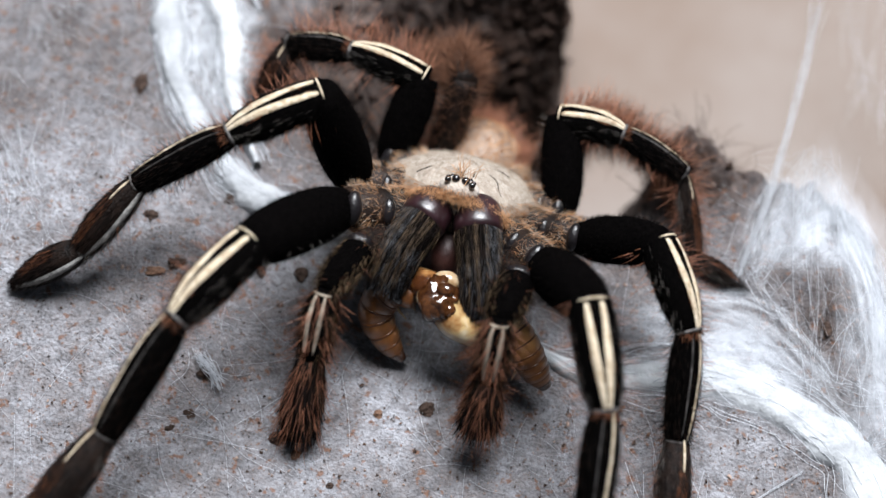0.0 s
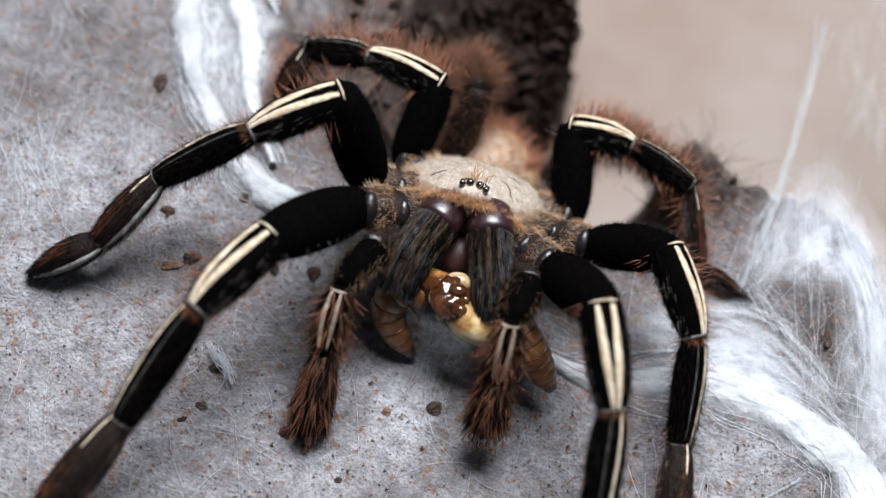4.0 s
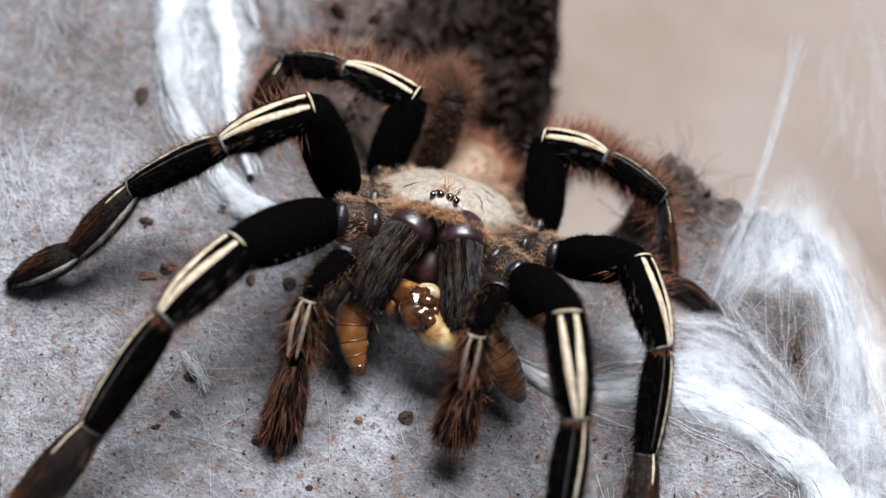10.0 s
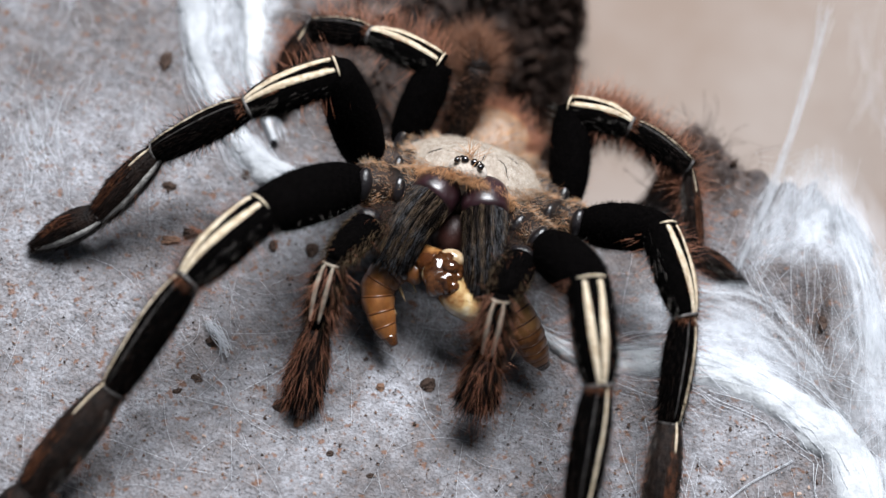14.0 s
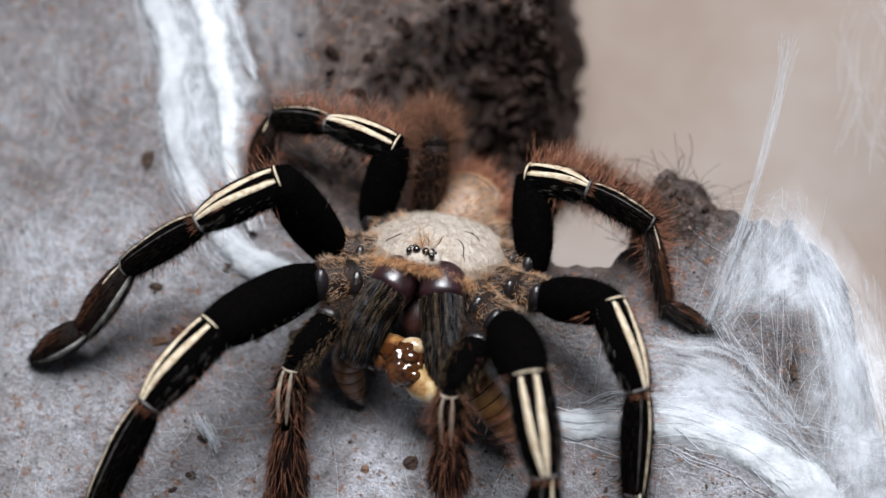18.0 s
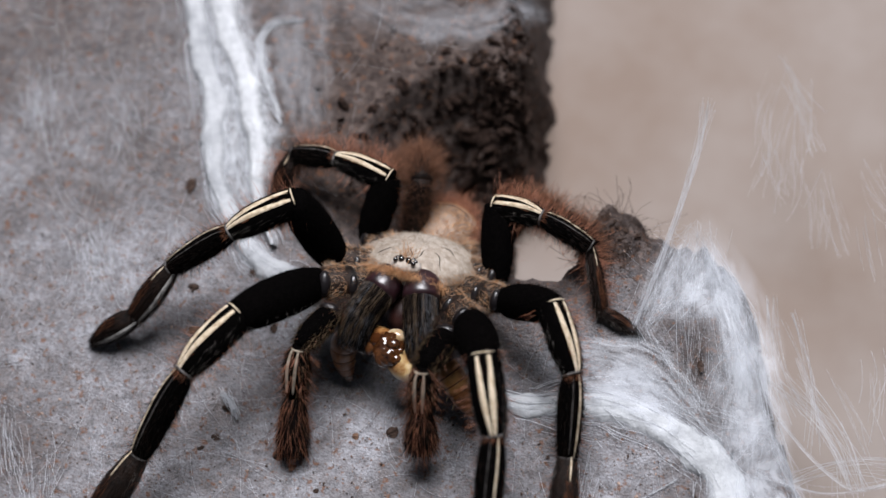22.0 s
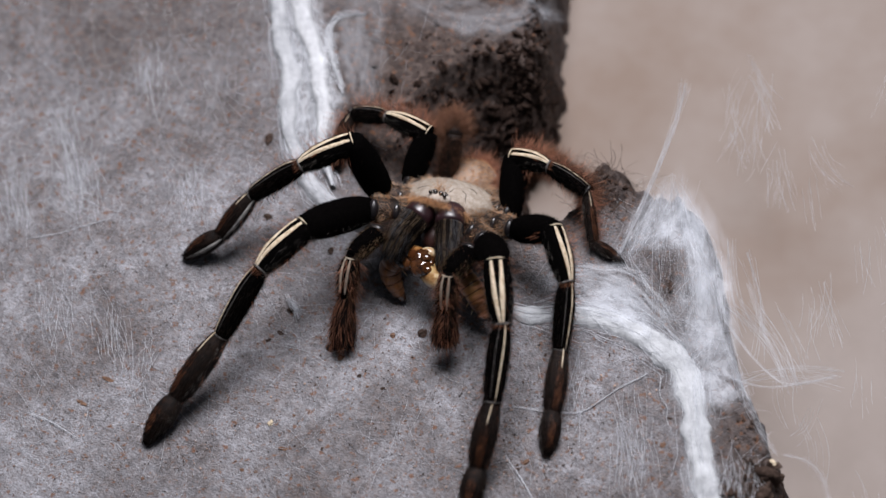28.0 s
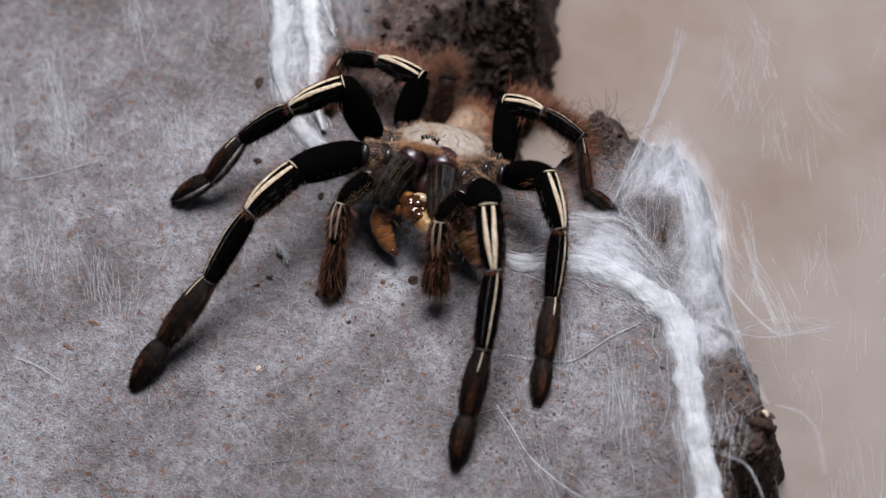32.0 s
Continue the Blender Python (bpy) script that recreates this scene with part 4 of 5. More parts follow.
AC = EYES + 3.08 * AX - 0.18 * NX
abdomen = part("abdomen", ball(AC, (WX, AX, NX), (0.80, 0.94, 0.72), 22, 34), ABDOMEN, spider, "pale brown velvet abdomen")
part("waist", tube(smooth_line([CC + 1.1 * AX, CC + 1.6 * AX - 0.1 * NX, AC - 0.8 * AX], 8), [0.4, 0.3, 0.4], NX, 12), BROWN, spider)
AR = np.array((0.80, 0.94, 0.72))
for y0, half in ((-0.02, 0.055), (0.42, 0.05)):
    a, b = np.meshgrid(np.linspace(-0.72, 0.72, 22), np.linspace(-1, 1, 5))
    d = np.stack([np.sin(a), y0 + half * b * np.cos(a) + 0.10 * np.cos(a * 2), np.cos(a)], -1).reshape(-1, 3)
    n = len(d) // 5
    part("dark_band", ((unit(d) * AR * 1.012) @ np.array([WX, AX, NX]) + AC, [[i * n + j, i * n + j + 1, (i + 1) * n + j + 1, (i + 1) * n + j] for i in range(4) for j in range(n - 1)]), ABDOMEN_DARK, abdomen, "dark brown band on the back")
part("fine_fur", shell_hairs(AC, (WX, AX, NX), AR, 7000, 0.15, lambda d: np.stack([0 * d[:, 0], 1 + 0 * d[:, 1], 0 * d[:, 0]], 1), 0.85, 0.004, 33), H_TAN, abdomen)
part("long_hair", shell_hairs(AC, (WX, AX, NX), AR, 3600, 0.6, lambda d: np.stack([0 * d[:, 0], 1 + 0 * d[:, 1], 0 * d[:, 0]], 1), 0.5, 0.005, 34, lambda d: (d[:, 1] > 0.3) | (np.abs(d[:, 0]) > 0.85)), H_RUST, abdomen)

# ---- the prey between the jaws
prey = thing("grub", (-0.7, -0.5, 0.9), "amber and cream grub torn open between the jaws", "prey")
cam.data.dof.focus_object = prey
for name, pts, r, mat in (("rear_half", [(-1.20, -0.30, 1.02), (-1.62, -0.26, 0.92), (-1.86, -0.62, 0.62), (-1.60, -1.02, 0.28), (-1.25, -1.30, 0.0)], [0.24, 0.30, 0.33, 0.31, 0.23, 0.08], PREY),
                          ("front_half", [(0.25, -0.2, 1.0), (0.75, -0.6, 0.75), (1.10, -0.9, 0.45), (1.38, -1.1, 0.2)], [0.28, 0.32, 0.31, 0.25, 0.10], PREY)):
    line = smooth_line(pts, 61)
    rr = np.interp(np.linspace(0, 1, 61), np.linspace(0, 1, len(r)), r) * (0.97 + 0.06 * np.abs(np.sin(np.linspace(0, 60 / 7 * np.pi, 61) + 0.45)))
    half = part(name, tube(line, rr, (0, 0, 1), 20, 0.9), mat, prey)
    for i in range(6, 56, 7):
        part("segment_ring", tube(line[i:i + 2], rr[i:i + 2] * 1.012, (0, 0, 1), 20, 0.9), PREY_RING, half, "brown ring between segments")
    part("end_plate", tube(line[-7:], rr[-7:] * 1.03, (0, 0, 1), 14, 0.9), PREY_DARK, half, "dark brown end plate")
    for k, i in enumerate((14, 22, 30)):
        q, out = line[i], unit(np.array((0.9 if name == "rear_half" else -0.3, -0.35, -0.5)))
        foot = q + out * (rr[i] + 0.20)
        part("stub_leg", tube(smooth_line([q + out * rr[i] * 0.8, (q + foot) / 2 + (0, 0, 0.06), foot + (0.02 * k, -0.08, -0.04)], 8), [0.06, 0.05, 0.035, 0.012], (0, 1, 0), 8), PREY_PALE, half, "short pale grub leg")


def wet(name, at, radii, mat, label, seed, lumpy=0.08):
    v, f = ball(at, np.eye(3), radii, 18, 26)
    c = np.array(at)
    k = 0.22 * value_noise(v[:, 0] * 2 + seed, v[:, 1] * 2 + v[:, 2] * 1.7, 1.1) + lumpy * value_noise(v[:, 0] * 5 + v[:, 2] * 3, v[:, 1] * 5 + seed, 0.5)
    part(name, (c + (v - c) * (1 + k)[:, None], f), mat, prey, label)


line = smooth_line([(-1.80, 0.05, 0.95), (-1.35, -0.05, 1.10), (-0.85, -0.22, 1.24), (-0.62, -0.52, 1.22), (-0.38, -0.68, 1.12), (0.0, -0.66, 1.0), (0.30, -0.30, 0.92)], 48)
part("torn_middle", tube(line, [0.24, 0.26, 0.29, 0.30, 0.29, 0.28, 0.26], (0, 0, 1), 22, 1.0, 0.025, 5), PREY_WET, prey, "torn middle of the grub in cream and amber")
wet("chewed_mass", (-0.74, -0.44, 1.40), (0.33, 0.40, 0.28), PREY_DARK, "wet dark brown chewed mass", 2.0, 0.5)
wet("torn_flesh", (-0.74, -0.06, 1.40), (0.25, 0.17, 0.17), PREY_PALE, "yellowish wet flesh", 1.0)
wet("torn_flesh", (-0.42, -0.70, 1.18), (0.26, 0.22, 0.18), PREY_PALE, "cream wet flesh", 4.0)
wet("torn_flesh", (-1.02, -0.42, 1.34), (0.15, 0.18, 0.15), PREY_PALE, "ivory wet flesh", 6.0)
for at, r in (((-0.70, -0.32, 1.60), 0.14), ((-0.82, -0.64, 1.44), 0.20), ((-0.60, -0.60, 1.46), 0.13), ((-0.54, -0.40, 1.50), 0.08)):
    v, f = ball(at, np.eye(3), (r * 1.15, r, r * 0.85), 14, 20)
    c = np.array(at)
    v = c + (v - c) * (1 + 0.35 * np.stack([value_noise(v[:, 0] * 3, v[:, 1] * 3 + v[:, 2] * 2, 0.6)] * 3, 1))
    part("wet_lump", (v, f), PREY_DARK, prey, "glossy dark brown lump")


# ---- silk
def ribbon(centre, width, lift, n=150, m=26, seed=0, fold=0.03):
    """A folded band of silk that lies on the ground, closed along its edges."""
    rng = np.random.RandomState(seed)
    line = smooth_line([(x, y, 0) for x, y in centre], n)
    w = np.interp(np.linspace(0, 1, n), np.linspace(0, 1, len(width)), width)
    w = w * (1 + 0.45 * value_noise(line[:, 0] + seed, line[:, 1], 0.55) + 0.14 * value_noise(line[:, 0], line[:, 1] + seed, 0.2))
    line[:, 0] += 0.22 * value_noise(line[:, 1] + seed, line[:, 0], 0.9)
    _, side, _ = frames_of(line, (0, 0, 1))
    u = np.linspace(-1, 1, m)
    ph = rng.uniform(0, 6, 4)
    xy = line[:, None, :2] + side[:, None, :2] * (w[:, None] * (u[None] + np.abs(u[None]) ** 3 * (0.35 * value_noise(line[:, 0:1] * 3 + u * 2, line[:, 1:2] * 3, 1.0) + 0.25 * value_noise(line[:, 0:1] * 9 + u * 3, line[:, 1:2] * 9, 1.0))))[..., None]
    z = height(xy[..., 0], xy[..., 1]) + lift * (1 - np.abs(u[None]) ** 4) + fold * np.abs(np.sin(u[None] * 4.2 + ph[0] + 0.8 * np.sin(np.linspace(0, 9, n))[:, None])) * (1 - u[None] ** 2) + 0.05 * value_noise(xy[..., 0], xy[..., 1], 0.5) + 0.008 * value_noise(xy[..., 0] * 3, xy[..., 1], 0.15)
    z[:, 0] -= 0.06
    z[:, -1] -= 0.06
    v = np.concatenate([xy, z[..., None]], -1).reshape(-1, 3)
    f = [[i * m + j, i * m + j + 1, (i + 1) * m + j + 1, (i + 1) * m + j] for i in range(n - 1) for j in range(m - 1)]
    uv = np.stack(np.meshgrid(np.linspace(0, 1, m), np.linspace(0, 1, n)), -1).reshape(-1, 2)[:, ::-1]
    return (v, f), uv, line, w, side


def silk_band(name, centre, width, lift, label, seed, fray=260, core=0.74, mat=SILK):
    ob = thing(name, spot(*centre[len(centre) // 2]), label, "silk", "silk bands")
    vf, uv, line, w, side = ribbon(centre, width, lift, seed=seed)
    part("soft_edge", vf, BAND, ob, uvs=uv)
    w2 = np.array(width) * core
    vf, uv = ribbon([(x + 0.06, y - 0.04) for x, y in centre], w2, lift * 1.8, seed=seed + 50, fold=0.008)[:2]
    part("band", vf, mat, ob, uvs=uv)
    rng = np.random.RandomState(seed)
    lines = []
    for _ in range(fray):
        i = rng.randint(0, len(line) - 12)
        k = np.linspace(i, min(i + rng.randint(8, 30), len(line) - 1), 8)
        o = rng.uniform(-1.35, 1.35) + np.linspace(0, rng.normal() * 0.35, 8)
        at = lambda q: np.stack([np.interp(k, np.arange(len(line)), q[:, c]) for c in (0, 1)], 1)
        p = at(line) + at(side) * (o * np.interp(k, np.arange(len(line)), w))[:, None]
        z = height(p[:, 0], p[:, 1]) + lift * np.clip(1.3 - np.abs(o), 0.05, 1) + rng.uniform(0.0, 0.12)
        lines.append(np.concatenate([p, z[:, None]], 1))
    part("loose_threads", threads(lines, rng.uniform(0.003, 0.007, fray)), THREAD, ob)
    return ob


silk_band("silk_band", [(1.0, -0.1), (1.7, -0.35), (2.4, -0.40), (3.3, -0.16), (4.3, -0.06), (5.2, -0.22), (6.1, -0.52), (6.9, -1.0), (7.42, -1.75), (7.72, -2.6), (7.98, -3.3), (8.45, -4.4), (9.04, -5.6), (9.7, -7.2)], [0.06, 0.24, 0.36, 0.40, 0.42, 0.46, 0.50, 0.50, 0.48, 0.48, 0.50, 0.54, 0.58, 0.58], 0.085, "thick white silk band crossing the slab towards its edge", 3, 90)
silk_band("silk_band", [(-9.9, 9.8), (-9.0, 8.1), (-8.2, 6.7), (-7.45, 5.3), (-6.95, 4.1), (-6.5, 3.1), (-5.9, 2.3), (-5.2, 1.75), (-4.4, 1.35), (-3.35, 1.1)], [0.36, 0.36, 0.38, 0.42, 0.36, 0.30, 0.30, 0.38, 0.40, 0.30], 0.14, "smooth greyish-white silk band curving behind the legs", 4, 70, 0.9, SILK_DULL)
silk_band("silk_band", [(-8.9, 9.6), (-8.1, 8.0), (-7.2, 6.6), (-6.45, 5.35), (-6.0, 4.5), (-5.7, 3.6), (-5.3, 2.7), (-4.7, 2.0)], [0.34, 0.46, 0.40, 0.46, 0.40, 0.30, 0.22, 0.10], 0.16, "knobbly greyish-white silk band with dark specks", 5, 70, 0.8, SILK_SPOT)
silk_band("silk_band", [(-5.9, 8.2), (-6.7, 7.9), (-6.8, 7.1), (-6.2, 6.1), (-5.5, 5.2)], [0.05, 0.09, 0.11, 0.13, 0.08], 0.04, "thin curled greyish silk strip beside the burrow", 6, 40, 0.5, SILK_DULL)
veil = thing("silk_film", spot(-6.5, 5.0), "grey silk film spread between the white bands", "silk")
for pts, wide, seed in (([(-8.8, 9.6), (-7.9, 7.8), (-6.9, 5.9), (-6.3, 4.6), (-6.0, 3.4), (-5.4, 2.2)], [1.0, 1.0, 1.0, 0.95, 0.75, 0.4], 9), ([(-6.6, 9.9), (-5.8, 7.8), (-5.2, 6.0), (-4.6, 4.9)], [0.7, 0.9, 0.8, 0.5], 12)):
    vf, uv = ribbon(pts, wide, 0.05, seed=seed)[:2]
    part("film", vf, BAND if seed == 9 else MIST, veil, uvs=uv)
shroud = thing("silk_shroud", spot(-2.0, 9.3), "hazy silk draped over the slab's back rim", "silk")
for pts, wide, lift, seed in (([(-5.2, 9.6), (-3.6, 8.9), (-2.2, 8.9), (-0.9, 9.2), (-0.4, 10.6)], [0.9, 0.8, 0.7, 0.7, 0.6], 0.12, 13), ([(-2.8, 10.8), (-1.6, 10.2), (-0.6, 9.9), (0.3, 9.8)], [0.3, 0.35, 0.35, 0.2], 0.3, 15)):
    vf, uv = ribbon(pts, wide, lift, 60, 16, seed=seed)[:2]
    vf[0][:, 2] = np.maximum(vf[0][:, 2], -0.5)
    part("film", vf, MIST, shroud, "thin see-through silk", uvs=uv)


def lain(a, b, sag, rng, k=8, lift=0.03):
    a, b = np.asarray(a, float), np.asarray(b, float)
    s = np.linspace(0, 1, k)
    off = np.array([-(b - a)[1], (b - a)[0]]) * sag
    p = a + (b - a) * s[:, None] + off * np.sin(np.pi * s)[:, None]
    return np.concatenate([p, (height(p[:, 0], p[:, 1]) + lift)[:, None]], 1)


rng = np.random.RandomState(11)
lines = []
for _ in range(1300):
    a = rng.uniform((-16, -10), (8.5, 8.5))
    turn = rng.choice([1.9, 1.5, 0.2, 2.6]) + rng.normal() * 0.35
    ln = rng.uniform(0.3, 2.2)
    b = a + ln * np.array([np.cos(turn), np.sin(turn)])
    if outside(np.array([a[0], b[0]]), np.array([a[1], b[1]])).max() > -0.3 or np.hypot(a[0] + 0.75, a[1] - 5) < 3 or np.hypot(b[0] + 0.75, b[1] - 5) < 3:
        continue
    lines.append(lain(a, b, rng.normal() * 0.08, rng, 6, rng.uniform(0.01, 0.07)))
film = part("thread_film", threads(lines, rng.uniform(0.0010, 0.0028, len(lines))), THREAD)
tagged(film, "fine white silk threads lying over the grey peat", "silk", kind="stuff")

# the web mass over the rise beside the hind leg
web = thing("web_sheet", spot(6.2, 1.5), "hazy white web sheet spun over the slab's edge", "web")
lines = []
HUBS = [(4.5, 4.0, 0.5), (4.85, 6.6, 1.0), (5.4, 4.2, 0.9), (6.9, 2.6, 0.5), (7.9, 0.2, 0.4), (7.2, -0.9, 0.3), (5.2, 0.6, 0.4), (4.6, 1.9, 0.4), (9.0, -1.6, 0.2), (10.0, -2.8, 0.1), (7.9, -2.4, 0.2), (8.6, -4.2, 0.2), (6.2, 0.2, 0.35), (5.3, 2.9, 0.8)]
DENSE = [(2, 3, 60, 0.10), (3, 4, 70, 0.10), (4, 8, 60, 0.10), (8, 9, 60, 0.09), (12, 2, 60, 0.30), (12, 3, 40, 0.25), (5, 2, 50, 0.30), (7, 2, 60, 0.20), (7, 13, 50, 0.16), (6, 7, 50, 0.20), (5, 4, 40, 0.16), (12, 4, 50, 0.14), (10, 4, 30, 0.16), (13, 0, 40, 0.16), (0, 2, 40, 0.18), (8, 10, 24, 0.25), (9, 11, 24, 0.3), (7, 12, 70, 0.14)]
for a, b, n, jit in DENSE:
    for _ in range(n // 4):
        p, q = np.array(HUBS[a]) + rng.normal(size=3) * (jit, jit, 0.05), np.array(HUBS[b]) + rng.normal(size=3) * (jit, jit, 0.05)
        s = np.linspace(0, 1, 9)[:, None]
        v = p + (q - p) * s + rng.normal(size=3) * jit * 0.7 * np.sin(np.pi * s) + rng.normal(size=3) * jit * 0.35 * np.sin(2 * np.pi * s)
        v[:, 2] = np.maximum(v[:, 2] - 0.12 * np.sin(np.pi * s[:, 0]), height(v[:, 0], v[:, 1]) + 0.03)
        lines.append(v)
part("threads", threads(lines, 0.0010 + 0.0034 * rng.uniform(0, 1, len(lines)) ** 4), THREAD, web)


def sheet(corners, n=26, m=26, lift=0.12):
    """A sheet of silk between four corners (x, y, z), resting on what rises under it."""
    a, b, c, d = [np.array(q, float) for q in corners]
    s, t = np.meshgrid(np.linspace(0, 1, n), np.linspace(0, 1, m))
    s, t = s[..., None], t[..., None]
    v = (a * (1 - s) + b * s) * (1 - t) + (d * (1 - s) + c * s) * t
    v[..., 2] = np.maximum(v[..., 2] - 0.25 * (np.sin(np.pi * s) * np.sin(np.pi * t))[..., 0], height(v[..., 0], v[..., 1]) + lift)
    f = [[i * n + j, i * n + j + 1, (i + 1) * n + j + 1, (i + 1) * n + j] for i in range(m - 1) for j in range(n - 1)]
    return (v.reshape(-1, 3), f), np.concatenate([s, t], -1).reshape(-1, 2)


for corners in ([(4.2, 2.4, 0.3), (5.4, 4.9, 1.1), (7.0, 2.6, 0.6), (5.6, 1.9, 0.5)], [(5.4, 4.9, 1.1), (7.6, 2.8, 0.5), (8.8, -1.4, 0.3), (6.4, -0.6, 0.4)], [(6.4, -0.2, 0.4), (8.0, 0.4, 0.4), (9.4, -1.9, 0.1), (7.6, -2.3, 0.3)],
                [(1.4, 0.7, 0.1), (4.6, 1.7, 0.3), (6.4, -0.2, 0.3), (4.2, -0.4, 0.1)], [(3.6, 0.3, 0.2), (4.5, 1.5, 0.35), (6.2, -0.1, 0.35), (6.0, -0.9, 0.2)], [(4.5, 1.8, 0.3), (5.0, 4.6, 0.9), (6.2, 3.4, 0.8), (5.4, 2.2, 0.5)], [(5.2, 4.4, 1.0), (6.3, 3.6, 0.8), (7.6, 1.0, 0.6), (6.9, 0.6, 0.5)]):
    vf, uv = sheet(corners)
    part("sheet", vf, HAZE, web, "thin see-through silk", uvs=uv)


for pts, wide in (([(6.9, -0.8), (6.95, 0.3), (6.7, 1.5), (6.1, 2.9), (5.45, 4.3)], [0.35, 0.35, 0.35, 0.40, 0.25]), ([(5.3, 4.5), (6.1, 3.5), (6.9, 2.3), (7.6, 0.9), (8.2, -0.4), (9.2, -1.8), (10.1, -3.0)], [0.18, 0.30, 0.32, 0.26, 0.22, 0.18, 0.10]),
                  ([(2.2, 0.9), (3.8, 1.1), (5.0, 0.9), (6.2, 0.1), (7.0, -0.9)], [0.4, 0.6, 0.6, 0.45, 0.3]), ([(4.5, 1.6), (4.7, 2.6), (4.75, 3.8), (4.8, 5.0)], [0.5, 0.45, 0.35, 0.15]), ([(7.3, 1.4), (7.4, 0.2), (7.5, -1.0), (7.9, -2.4), (8.5, -4.2)], [0.30, 0.35, 0.35, 0.40, 0.30])):
    vf, uv = ribbon(pts, wide, 0.22, 60, 16, seed=int(wide[0] * 100), fold=0.03)[:2]
    part("veil", vf, VEIL, web, "combed bright silk", uvs=uv)

# a tall loose strand that rises from the sheet, and wisps that drift off the rim
strand = thing("silk_strand", spot(4.4, 2.7), "long white silk strand stretched up from the sheet", "silk")
lines = [smooth_line([np.array((4.35, 1.9, 0.2)) + rng.normal(size=3) * 0.06, np.array((4.62, 3.6, 0.6)) + rng.normal(size=3) * 0.04, np.array((4.85, 6.0, 0.8)) + rng.normal(size=3) * 0.05, np.array((4.86, 7.3, 1.2)) + rng.normal(size=3) * 0.10], 12) for _ in range(26)]
part("threads", threads(lines, rng.uniform(0.0008, 0.0030, 26)), THREAD, strand)

wisps = thing("silk_wisps", (8.0, 0.2, -0.2), "faint silk wisps hanging off the slab's rim", "silk")
for a, b, n, sag in (((7.7, 1.7), (9.95, -0.36), 10, 0.10), ((8.35, 0.9), (7.14, 3.7), 10, 0.05), ((8.4, -0.67), (11.2, 0.34), 12, 0.14), ((6.2, 10.0), (7.2, 8.8), 5, 0.03), ((6.6, 9.5), (7.5, 7.8), 8, 0.03), ((6.6, 7.4), (7.0, 6.4), 4, 0.02),
                     ((5.8, 8.9), (6.4, 7.5), 4, 0.02), ((9.0, 6.3), (9.4, 5.0), 5, 0.02), ((10.2, 2.9), (11.0, 1.3), 8, 0.03), ((7.7, 3.4), (8.9, 0.4), 10, 0.06), ((10.7, -0.8), (10.6, -1.9), 6, 0.05), ((10.9, 4.6), (11.4, 3.2), 6, 0.02), ((9.9, -0.3), (8.3, 1.7), 8, -0.1)):
    lines = []
    for _ in range(n):
        p, q = np.array((*a, -1.0)) + rng.normal(size=3) * (0.16, 0.16, 0.1), np.array((*b, -1.0)) + rng.normal(size=3) * (0.16, 0.16, 0.1)
        s = np.linspace(0, 1, 10)[:, None]
        lines.append(p + (q - p) * s + np.array([-(q - p)[1], (q - p)[0], 0]) * sag * np.sin(np.pi * s) + np.array((0, 0, -0.3)) * np.sin(np.pi * s))
    part("threads", threads(lines, rng.uniform(0.0015, 0.004, n)), THREAD, wisps)
lines = []
for k in range(95):
    at = np.array((rng.uniform(5.5, 15), rng.uniform(-8, 11 if k < 60 else 0), rng.uniform(-2.4, -0.8)))
    if outside(at[0], at[1]) < 0.9:
        continue
    turn, bow, far = 1.80 + rng.normal() * 0.22, rng.normal() * 0.05, rng.uniform(0.9, 2.6)
    for _ in range(rng.randint(3, 12)):
        a = at + rng.normal(size=3) * (0.22, 0.3, 0.08)
        s = np.linspace(0, 1, 8)[:, None]
        way = np.array((math.cos(turn + rng.normal() * 0.08), math.sin(turn + rng.normal() * 0.08), 0.0)) * far * rng.uniform(0.4, 1.0)
        lines.append(a + way * s + np.array((-way[1], way[0], 0)) * (bow + rng.normal() * 0.03) * np.sin(np.pi * s))
part("threads", threads(lines, rng.uniform(0.001, 0.0035, len(lines))), THREAD, wisps)

for pts, thick in (([(6.9, 2.3, 0.3), (7.5, 1.0, 0.1), (8.5, 0.0, 0.0), (9.45, -0.62, -0.05), (10.0, -0.72, 0.0), (11.1, -0.17, 0.0)], 0.006), ([(8.3, -1.0, 0.05), (9.3, -1.0, 0.0), (10.3, -0.63, 0.0), (11.1, -0.17, 0.0)], 0.006),
                   ([(8.1, 2.0, 0.0), (8.85, 0.72, 0.0), (9.75, -0.55, 0.0)], 0.005), ([(9.4, -4.65, 0.2), (10.0, -4.8, 0.3), (10.55, -5.4, 0.2), (10.8, -5.9, 0.0)], 0.008), ([(10.3, -2.8, 0.0), (11.0, -2.84, 0.0), (11.5, -3.2, -0.2), (12.0, -4.2, -0.4)], 0.005)):
    line = smooth_line([(x, y, z) for x, y, z in pts], 40)
    part("loop_thread", tube(line, [thick * 0.6, thick, thick, thick * 0.5], (0, 0, 1), 6), THREAD, wisps)
    part("loop_fray", threads([line + rng.normal(size=3) * (0.05, 0.05, 0.03) for _ in range(5)], 0.0018), THREAD, wisps)

